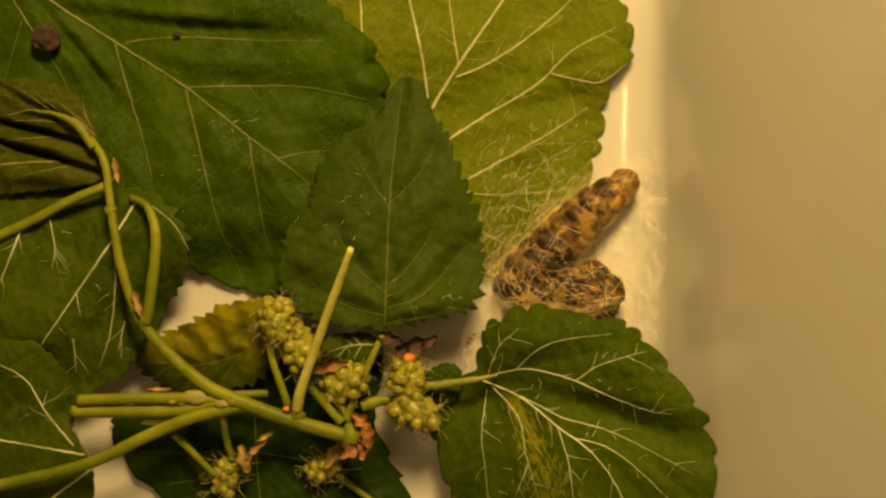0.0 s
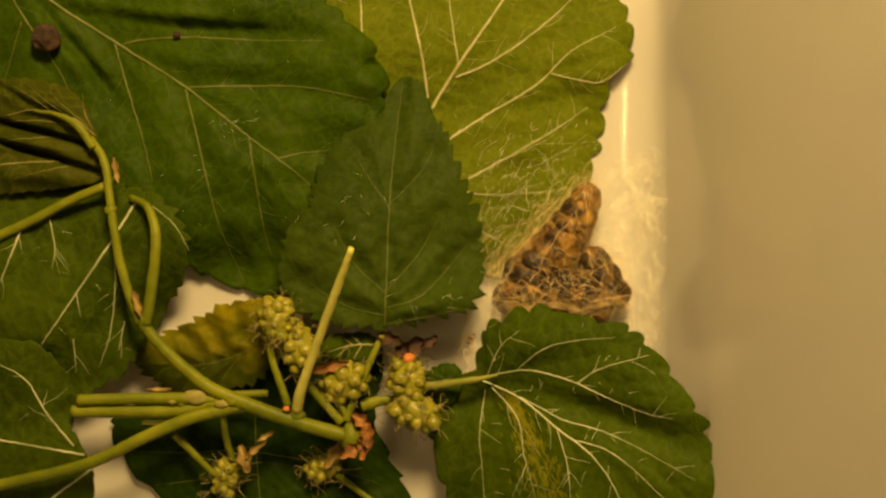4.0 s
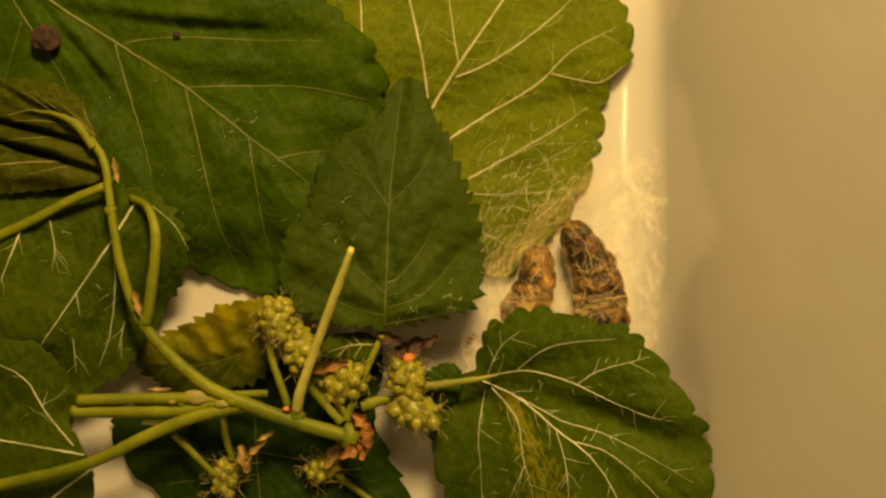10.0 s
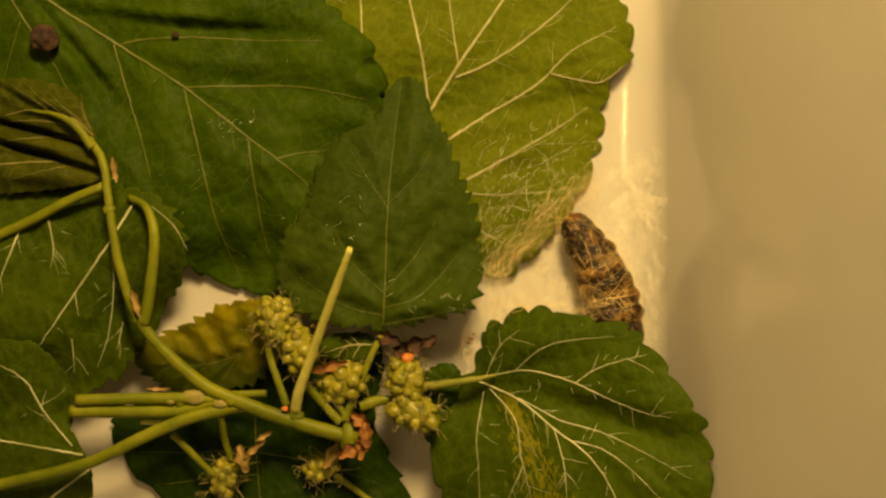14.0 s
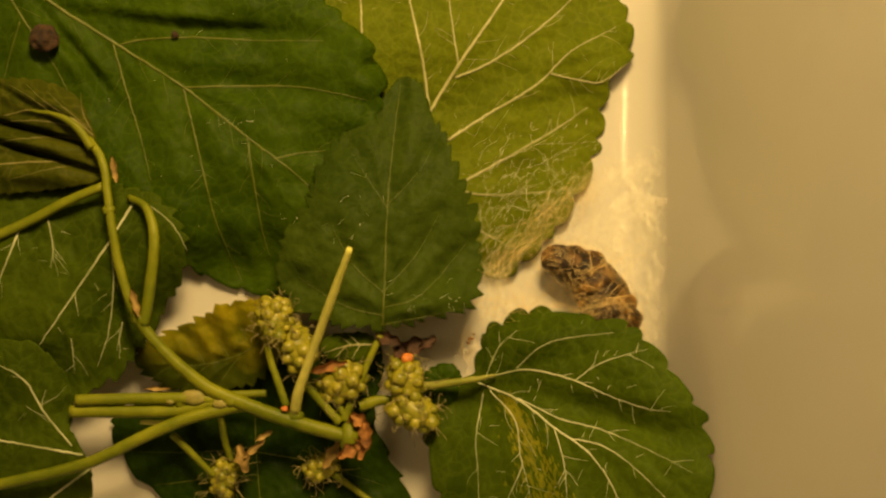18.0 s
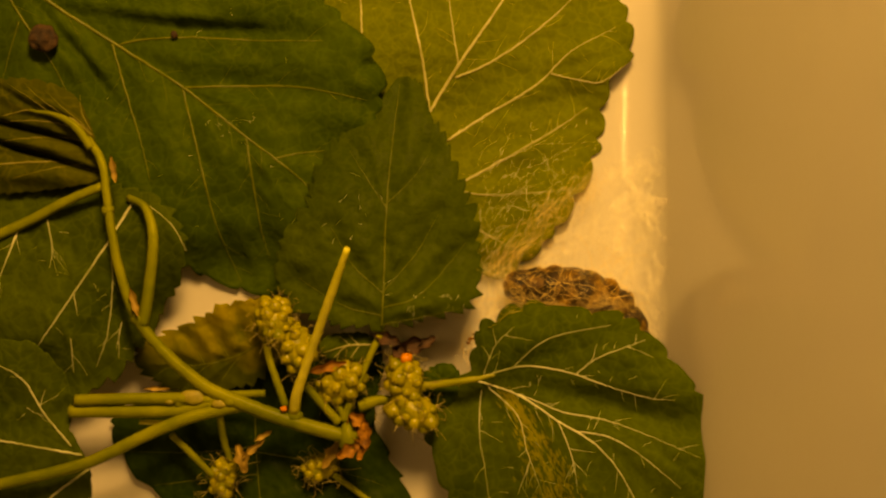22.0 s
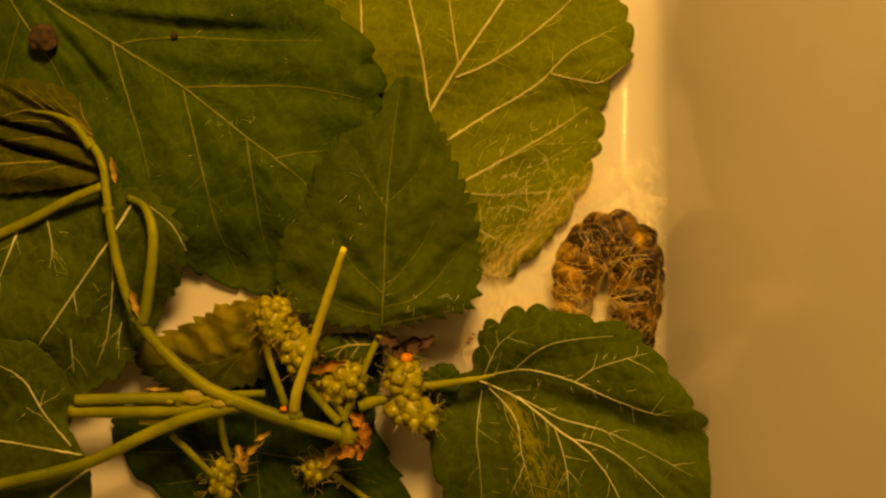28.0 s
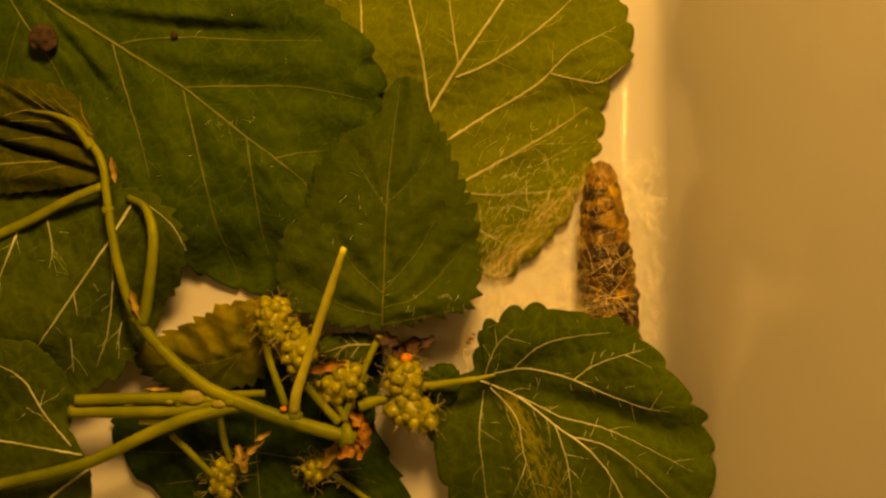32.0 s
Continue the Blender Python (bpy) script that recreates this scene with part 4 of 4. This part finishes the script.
def leaf_zone(g):
    while True:
        u, v = g.uniform(845, 1050), g.uniform(215, 480)
        if g.rand() < ((v - 190) / 200) and u < 1062 - max(0, v - 300) * 0.95:
            return u, v


on_pale = silk_paths(270, 4, leaf_zone, on_leaf, (4, 20), -1.2, 0.12, 0.1) + silk_paths(46, 14, leaf_zone, on_leaf, (50, 150), -0.8, 0.15, 0.25)
tagged(part("silk_on_leaf", mixed(on_pale, 0.05, 0.07, 0.13), SILK, pale_blade, origin=spot(950, 380, 5)), kind="stuff")


def leaf_edge(g):
    k = g.rand()
    return 1045 - 178 * k + g.normal(0, 13), 318 + 165 * k + g.normal(0, 13)


edge = silk_paths(150, 5, leaf_edge, lambda g, pu, pv: 2.5 + g.uniform(0, 4.5) + 0 * pu, (25, 100), -0.8, 0.5, 0.5)
tagged(part("silk_strand", mixed(edge, 0.07, 0.1, 0.17), SILK_GOLD, origin=spot(950, 400, 3)), "golden silk strands tying the leaf edge to the box floor", "silk strand", kind="stuff")
tagged(part("silk_sheet", film(850, 1060, 300, 500, lambda u, v: 5.6 - 0.4 * (u - 830) / 100, 49, lambda u, v: 22 - np.abs((u - 956) * 0.68 + (v - 400) * 0.735)), SILK_FELT, origin=spot(950, 400, 3)), "golden felt of silk along the pale leaf's edge", "silk web")
corner = silk_paths(34, 6, lambda g: (g.normal(828, 12), g.uniform(580, 660)), lambda g, pu, pv: g.uniform(4, 10) + 0 * pu, (25, 90), 1.7)
tagged(part("silk_strand", mixed(corner, 0.07, 0.13), SILK_GOLD, origin=spot(828, 620, 5)), "golden silk strands tying the leaf edge to the box floor", "silk strand", kind="stuff")

# loose bits of silk that glint on the upper leaves
def on_blade(rise):
    return lambda g, pu, pv: rise(pu, pv) + 0.12


bits = silk_paths(14, 7, lambda g: (g.normal(410, 22), g.normal(222, 14)), on_blade(big_rise), (3, 12))
bits += silk_paths(22, 8, lambda g: (g.uniform(120, 560), g.uniform(20, 400)), on_blade(big_rise), (3, 16))
tagged(part("silk_fluff", threads(bits, 0.1), SILK, big_blade), kind="stuff")
bits = silk_paths(16, 9, lambda g: (g.normal(640, 50), g.normal(360, 40)), on_blade(small_rise), (4, 22))
bits += silk_paths(24, 10, lambda g: (g.uniform(690, 850), g.normal(530, 16)), on_blade(small_rise), (4, 20))
tagged(part("silk_fluff", threads(bits, 0.1), SILK, small_blade), kind="stuff")

# ---- the caterpillar: rigid rings that glide along its bending back ----
RINGS = 16
worm = thing("caterpillar", (0, 0, 0), "mottled brown and ochre caterpillar wrapped in loose silk", "caterpillar")


def ring_mesh(r, long, seed, end=False):
    """One body ring along x: a bulging barrel with warts, flat below."""
    g = Vector((seed * 3.1, seed * 1.3, 0))
    n, m = 11, 28
    verts = []
    for i in range(n):
        s = i / (n - 1) * 2 - 1
        prof = math.sqrt(max(0.0, 1 - abs(s) ** (2.2 if end else 4))) * (0.97 + 0.04 * math.cos(s * 4.5))
        for j in range(m):
            a = 2 * math.pi * j / m
            wart = 0.0
            for at in (-2.2, -0.95, 0.35, 0.95, 1.57, 2.2, 2.8):
                d = math.atan2(math.sin(a - at), math.cos(a - at))
                wart += 0.07 * math.exp(-(d / 0.2) ** 2 - (s / 0.38) ** 2)
            k = prof * (1 + wart + 0.11 * noise.noise(Vector((s * 1.5, math.cos(a) * 2, math.sin(a) * 2)) + g))
            y, z = math.cos(a) * r * k, math.sin(a) * r * k * (0.92 if math.sin(a) > 0 else 0.82)
            verts.append((s * long / 2, y, z))
    f = []
    for i in range(n - 1):
        for j in range(m):
            k = (j + 1) % m
            f.append((i * m + j, (i + 1) * m + j, (i + 1) * m + k, i * m + k))
    return verts, f


segments = []
for k in range(RINGS):
    s = k / (RINGS - 1)
    r = (25 + 24 * math.sin(math.pi * (0.03 + (0.94 if s < 0.5 else 0.94 - 0.3 * (s - 0.5)) * s))) * U * (1 - 0.2 * max(0.0, (s - 0.8) / 0.2))
    seg = part("head" if k == 0 else "body_ring", ring_mesh(r, 68 * U, k, k in (0, RINGS - 1)), (HEAD if k == 0 else SKIN_FRONT if k < 6 else SKIN), worm, "orange-brown head end" if k == 0 else "")
    g = np.random.RandomState(300 + k)
    wraps = []
    for q in range(24):
        a0, turn = g.uniform(-0.3, math.pi + 0.3), g.normal(0, 0.9)
        t = np.linspace(0, 1, 10)
        a = a0 + turn * t + 0.12 * np.sin(t * g.uniform(4, 9) + g.uniform(0, 6))
        x = (g.uniform(-0.4, 0.4) + g.normal(0, 0.7) * (t - 0.5) + g.normal(0, 0.14) * np.sin(t * 6)) * 66 * U
        rr = r * 1.04 * np.sqrt(np.clip(1 - np.abs(x / (40 * U)) ** 4, 0.62, 1)) + g.uniform(0.5, 6) * U
        wraps.append(tube(np.column_stack([x, np.cos(a) * rr, np.sin(a) * rr * 0.95]), [(0.06, 0.09, 0.17)[q % 3] * U], 3, False))
    tagged(part("silk_wrap", joined(wraps), SILK_GOLD, seg), kind="stuff")
    segments.append(seg)

tracks = [[] for _ in segments]


def bend(t, *points):
    """Lay the body along plan points from the head end to the far end at t seconds."""
    p = np.array([(*q, 5.0) if len(q) == 2 else q for q in points], float)
    p += (1.0, 7.0, 0.0)
    path = spots(spline(p, 12 * RINGS))
    at = np.linspace(0, len(path) - 1, RINGS)
    for k in range(RINGS):
        i = at[k]
        lo = int(i)
        hi = min(lo + 1, len(path) - 1)
        here = Vector(path[lo] + (path[hi] - path[lo]) * (i - lo))
        way = Vector(path[min(lo + 4, len(path) - 1)] - path[max(lo - 4, 0)]).normalized()
        side = Vector((0, 0, 1)).cross(way).normalized()
        up = way.cross(side)
        turn = Matrix((way, side, up)).transposed()
        tracks[k].append((t, Matrix.Translation(here) @ turn.to_4x4()))


def motions():
    # two ends in sight, the loop between them under the leaf
    bend(0.0, (1100, 322), (1042, 368), (974, 438), (915, 515), (955, 514), (1012, 512), (1075, 530), (1050, 485))
    bend(0.3, (1096, 334), (1039, 373), (972, 440), (915, 515), (955, 514), (1012, 512), (1078, 530), (1050, 480))
    bend(0.6, (1090, 348), (1033, 380), (970, 444), (915, 515), (955, 514), (1012, 512), (1078, 530), (1050, 470))
    bend(1.0, (1080, 385), (1020, 395), (955, 450), (915, 515), (955, 514), (1012, 512), (1078, 530), (1050, 460))
    bend(1.3, (1065, 385), (1010, 400), (950, 455), (915, 515), (955, 514), (1012, 512), (1080, 530), (1055, 455))
    bend(1.6, (1042, 345), (1012, 400), (962, 455), (915, 515), (955, 514), (1012, 512), (1080, 530), (1055, 455))
    bend(2.0, (1037, 335), (1010, 390), (962, 450), (915, 515), (955, 514), (1012, 512), (1080, 530), (1050, 455))
    bend(2.6, (1040, 335), (1012, 390), (964, 450), (915, 515), (955, 514), (1012, 512), (1080, 530), (1055, 458))
    bend(3.5, (1038, 338), (1012, 390), (964, 450), (918, 515), (955, 514), (1012, 512), (1075, 530), (1050, 465))
    bend(4.5, (1032, 370), (1002, 410), (962, 460), (920, 515), (955, 514), (1012, 512), (1070, 520), (1055, 455))
    bend(5.5, (1013, 412), (978, 430), (948, 470), (920, 520), (955, 514), (1012, 512), (1072, 520), (1058, 448))
    bend(5.7, (998, 408), (973, 430), (948, 470), (920, 520), (955, 514), (1012, 512), (1072, 520), (1062, 445))
    bend(6.0, (974, 402), (966, 435), (948, 475), (922, 525), (955, 514), (1012, 512), (1072, 520), (1064, 440))
    bend(6.6, (973, 394), (966, 430), (948, 475), (922, 525), (955, 514), (1012, 512), (1072, 510), (1045, 440))
    bend(7.0, (984, 394), (966, 430), (943, 475), (922, 525), (955, 514), (1012, 512), (1070, 505), (1030, 440))
    bend(7.6, (984, 396), (963, 435), (943, 475), (922, 525), (955, 514), (1012, 512), (1068, 500), (1028, 440))
    bend(8.3, (994, 398), (963, 435), (938, 480), (920, 525), (955, 514), (1012, 512), (1065, 500), (1028, 435))
    bend(8.6, (988, 426), (958, 450), (933, 485), (918, 525), (955, 514), (1012, 512), (1065, 500), (1025, 428))
    bend(9.0, (986, 462), (953, 475), (928, 505), (920, 540), (955, 514), (1012, 512), (1062, 500), (1022, 420))
    bend(9.6, (976, 470), (954, 485), (936, 510), (920, 545), (955, 514), (1012, 512), (1062, 500), (1010, 420))
    bend(10.0, (952, 460), (949, 490), (939, 520), (925, 550), (955, 600), (1050, 600), (1058, 500), (1020, 415))
    bend(10.6, (952, 456), (950, 490), (940, 520), (926, 550), (955, 600), (1050, 600), (1060, 500), (1022, 417))
    bend(11.3, (950, 460), (947, 490), (939, 520), (926, 550), (955, 600), (1050, 600), (1058, 500), (1018, 417))
    bend(12.0, (944, 460), (942, 495), (936, 525), (932, 550), (955, 600), (1055, 600), (1058, 500), (1018, 425))
    bend(12.3, (936, 475), (928, 505), (925, 530), (930, 560), (960, 605), (1060, 600), (1060, 500), (1018, 415))
    bend(12.6, (936, 506), (928, 520), (925, 545), (930, 575), (965, 610), (1068, 600), (1064, 500), (1016, 412))
    bend(13.0, (930, 540), (925, 555), (928, 570), (940, 590), (980, 620), (1080, 600), (1068, 500), (1008, 408))
    bend(13.3, (922, 550), (925, 565), (930, 580), (950, 605), (1000, 630), (1085, 595), (1070, 500), (1008, 408))
    bend(14.0, (925, 580), (940, 600), (970, 625), (1020, 640), (1085, 600), (1072, 500), (1022, 402))
    bend(14.5, (930, 590), (950, 610), (980, 630), (1030, 645), (1088, 600), (1070, 500), (1024, 400))
    bend(15.5, (930, 590), (950, 610), (990, 640), (1050, 645), (1092, 590), (1065, 490), (1000, 415))
    bend(16.5, (930, 590), (960, 615), (1010, 645), (1060, 645), (1082, 580), (1040, 485), (991, 441))
    bend(17.0, (930, 590), (960, 615), (1010, 645), (1060, 645), (1085, 580), (1042, 480), (988, 436))
    bend(17.6, (930, 590), (960, 615), (1010, 645), (1060, 645), (1088, 580), (1046, 480), (988, 438))
    bend(18.2, (930, 590), (960, 615), (1010, 645), (1060, 645), (1085, 580), (1045, 490), (988, 461))
    bend(18.4, (930, 590), (960, 615), (1010, 645), (1060, 645), (1085, 580), (1045, 494), (988, 461))
    # the slow coil is seen once more, far quicker
    bend(18.5, (1038, 342), (1010, 392), (962, 450), (918, 515), (955, 514), (1012, 512), (1080, 520), (1050, 455))
    bend(18.6, (1015, 405), (975, 430), (950, 470), (920, 520), (955, 514), (1012, 512), (1074, 515), (1055, 445))
    bend(18.7, (986, 396), (965, 435), (945, 475), (922, 525), (955, 514), (1012, 512), (1066, 500), (1026, 435))
    bend(18.8, (948, 458), (945, 490), (935, 520), (925, 550), (955, 600), (1050, 600), (1058, 500), (1020, 418))
    bend(18.9, (934, 500), (928, 520), (925, 545), (930, 575), (965, 610), (1068, 600), (1064, 500), (1016, 412))
    bend(19.0, (930, 590), (950, 610), (980, 630), (1030, 645), (1078, 600), (1055, 505), (1000, 420))
    bend(19.1, (930, 590), (960, 615), (1010, 645), (1060, 645), (1085, 580), (1040, 485), (970, 440))
    bend(19.2, (960, 600), (1000, 625), (1050, 650), (1100, 640), (1115, 570), (1052, 500), (950, 450))
    bend(19.4, (960, 600), (1000, 625), (1050, 650), (1100, 640), (1112, 570), (1048, 505), (945, 462))
    bend(19.6, (960, 610), (1000, 630), (1050, 650), (1105, 650), (1112, 575), (1050, 505), (940, 508))
    bend(19.8, (960, 610), (1000, 630), (1050, 650), (1105, 640), (1100, 555), (1030, 500), (925, 496))
    bend(20.0, (960, 610), (1000, 630), (1050, 650), (1090, 640), (1088, 555), (1030, 508), (922, 502))
    bend(20.3, (970, 620), (1010, 640), (1060, 655), (1108, 650), (1100, 575), (1030, 535), (955, 548))
    bend(20.6, (960, 610), (1000, 630), (1050, 650), (1108, 645), (1098, 565), (1020, 520), (938, 510))
    bend(21.0, (960, 610), (1000, 630), (1050, 650), (1092, 645), (1085, 562), (1025, 517), (930, 508))
    bend(21.4, (960, 610), (1000, 630), (1050, 650), (1112, 645), (1110, 570), (1030, 518), (918, 500))
    bend(21.6, (960, 610), (1000, 630), (1050, 650), (1112, 645), (1105, 575), (1020, 525), (920, 500))
    bend(22.0, (960, 610), (1000, 630), (1050, 650), (1098, 645), (1092, 568), (1028, 516), (922, 500))
    bend(22.2, (970, 620), (1010, 640), (1060, 655), (1108, 650), (1095, 595), (1020, 550), (945, 535))
    bend(22.5, (980, 640), (1020, 650), (1065, 655), (1105, 640), (1098, 590), (1040, 540, 8), (960, 518, 9))
    bend(22.8, (980, 640), (1010, 650), (1050, 655), (1085, 640), (1080, 590), (1035, 535, 9), (980, 505, 10))
    bend(23.0, (980, 650), (1005, 655), (1035, 650), (1045, 620), (1042, 580, 8), (1030, 545, 24), (1024, 512, 42))
    bend(23.2, (980, 640), (1010, 650), (1045, 645), (1055, 610), (1030, 560, 7), (1000, 515, 9), (998, 460, 13))
    bend(23.4, (980, 630), (1020, 650), (1070, 655), (1095, 620), (1060, 560), (1025, 490), (1022, 400, 7))
    bend(23.6, (980, 630), (1020, 650), (1070, 655), (1090, 620), (1072, 540), (1045, 450), (1000, 408), (970, 425))
    bend(23.8, (980, 630), (1020, 650), (1070, 655), (1092, 620), (1080, 540), (1052, 455), (1000, 420), (952, 438))
    bend(24.0, (980, 630), (1020, 650), (1070, 655), (1090, 620), (1055, 540), (1030, 455), (1026, 385))
    bend(24.3, (980, 630), (1020, 650), (1070, 655), (1090, 620), (1045, 570), (1020, 500), (1030, 420), (1058, 372))
    bend(24.6, (980, 630), (1020, 650), (1070, 655), (1080, 620), (1025, 570), (1005, 500), (1030, 425), (1090, 400))
    bend(25.0, (980, 630), (1020, 650), (1060, 655), (1075, 620), (1030, 580), (1000, 510), (1040, 450), (1105, 440))
    bend(25.3, (980, 630), (1020, 650), (1060, 655), (1080, 620), (1035, 580), (1010, 525), (1055, 465), (1130, 435))
    bend(25.5, (980, 630), (1020, 650), (1060, 655), (1080, 620), (1040, 580), (1012, 530), (1060, 460), (1138, 418))
    bend(26.5, (990, 640), (1015, 650), (1040, 640), (1040, 610), (1012, 560), (1020, 490), (1080, 450), (1120, 480))
    bend(27.5, (1000, 640), (1000, 615), (995, 580), (990, 535), (1010, 480), (1050, 460), (1085, 470), (1102, 500, 9))
    bend(27.8, (1005, 620), (1000, 590), (995, 550), (1000, 490), (1030, 445), (1075, 445), (1105, 490), (1112, 555))
    bend(28.0, (1018, 560), (1014, 510), (1024, 460), (1055, 422), (1098, 416), (1124, 460), (1122, 530), (1120, 620))
    bend(28.2, (962, 462), (985, 425), (1040, 395), (1090, 410), (1112, 460), (1115, 530), (1110, 600), (1095, 670))
    bend(28.4, (968, 395), (1020, 370), (1075, 390), (1100, 445), (1105, 510), (1105, 580), (1100, 640), (1090, 690))
    bend(28.6, (962, 385), (1020, 372), (1070, 400), (1095, 450), (1108, 510), (1115, 580), (1110, 640), (1090, 690))
    bend(28.8, (965, 390), (1030, 378), (1085, 405), (1105, 450), (1105, 510), (1105, 580), (1100, 640), (1090, 690))
    bend(29.0, (980, 370), (1030, 368), (1075, 390), (1098, 445), (1095, 510), (1095, 580), (1090, 640), (1080, 690))
    bend(29.2, (970, 378), (1030, 368), (1075, 400), (1088, 450), (1085, 510), (1085, 580), (1085, 640), (1080, 690))
    bend(29.4, (1062, 312), (1063, 360), (1066, 420), (1068, 480), (1075, 540), (1082, 600), (1085, 650), (1080, 700))
    bend(32.0, (1063, 312), (1065, 360), (1068, 420), (1072, 480), (1078, 540), (1084, 600), (1086, 650), (1080, 700))
    for seg, rows in zip(segments, tracks):
        full = [rows[0]]
        for t, m in rows[1:]:
            t0, m0 = full[-1]
            q0, q1 = m0.to_quaternion(), m.to_quaternion()
            if q0.rotation_difference(q1).angle > radians(85) and frame(t) - frame(t0) > 1:
                n = frame(t) - frame(t0)
                for j in range(1, n):
                    full.append((t0 + j / FPS, Matrix.Translation(m0.translation.lerp(m.translation, j / n)) @ q0.slerp(q1, j / n).to_matrix().to_4x4()))
            full.append((t, m))
        walk(seg, full)

    # the broad leaf is nudged by the body under it
    o = ORIGIN[wide_blade] - ORIGIN[sprig]

    def nudge(t, rx, ry, rz):
        return (t, Matrix.Translation(o) @ pose(0, 0, 0, rx, ry, rz))
    walk(wide_blade, [nudge(0, -0.5, -3.4, 1.8), nudge(1, 0.1, -2.9, 1.3), nudge(2, 0.2, -2.7, 1.0), nudge(3.5, 0, -0.6, 0.2), nudge(4.5, -0.1, -0.8, 0.3), nudge(5.5, -0.1, -1.0, 0.5),
                      nudge(7, 0.4, -0.2, 0.3), nudge(9, 0, 0, -0.2), nudge(10.5, -0.6, -0.9, -0.8), nudge(12, -2.3, -0.8, -1.0), nudge(14, -5.4, -1.1, -1.2), nudge(16.5, -10.1, -1.8, -1.7),
                      nudge(18, -11.4, -0.9, -1.6), nudge(18.4, -11.4, -0.9, -1.6), nudge(18.5, -0.1, -2.0, 0.7), nudge(19, -5.0, -0.7, -1.4), nudge(19.5, -14.2, -4.0, -0.2), nudge(20, -15.3, -4.1, 1.0),
                      nudge(20.5, -12.9, -4.5, 2.1), nudge(21, -13.2, -3.7, 0.9), nudge(21.5, -3.2, 5.7, -1.6), nudge(22, -2.5, 5.8, 4.0), nudge(22.2, 0, -4.0, -0.2), nudge(22.5, 0, -4.5, -1.2),
                      nudge(22.9, 3.0, -10.0, -1.4), nudge(23, 4.0, -13.0, -1.8), nudge(23.2, 1.0, -7.0, -1.7), nudge(23.5, -2.8, -3.6, -1.3), nudge(24, -4.0, -4.1, -1.4), nudge(25, -3.9, -1.9, -1.9),
                      nudge(25.5, -2.5, 1.3, 0.5), nudge(27.5, -1.0, 0.7, 1.3), nudge(28, -0.3, 1.4, 0.6), nudge(28.5, -0.5, 2.9, 0.9), nudge(29, -0.3, 3.0, 2.1), nudge(30, -1.3, -0.9, 1.8),
                      nudge(32, -0.5, -2.1, 2.3)])
    # the pile of leaves creeps a little to the west
    drift = ((0.0, 0), (9.0, 0), (13.0, -2.0), (18.4, -3.0), (18.5, 0.5), (19.0, -2.0), (23.0, -4.5), (32.0, -4.5))
    for ob in [big_leaf, sprig, *droppings]:
        walk(ob, [(t, Matrix.Translation(ORIGIN[ob] + Vector((d * U, 0, 0)))) for t, d in drift])
    # the upright stalk sways a little as the sprig dries
    b = ORIGIN[upright] - ORIGIN[sprig]
    walk(upright, [(t, Matrix.Translation(b) @ pose(0, 0, 0, 0, a, 0)) for t, a in ((0.0, 0), (9.0, 0.4), (18.4, 0.4), (18.5, 0), (19.0, 0.5), (23.0, -0.8), (25.0, -1.6), (32.0, -1.8))])


motions()
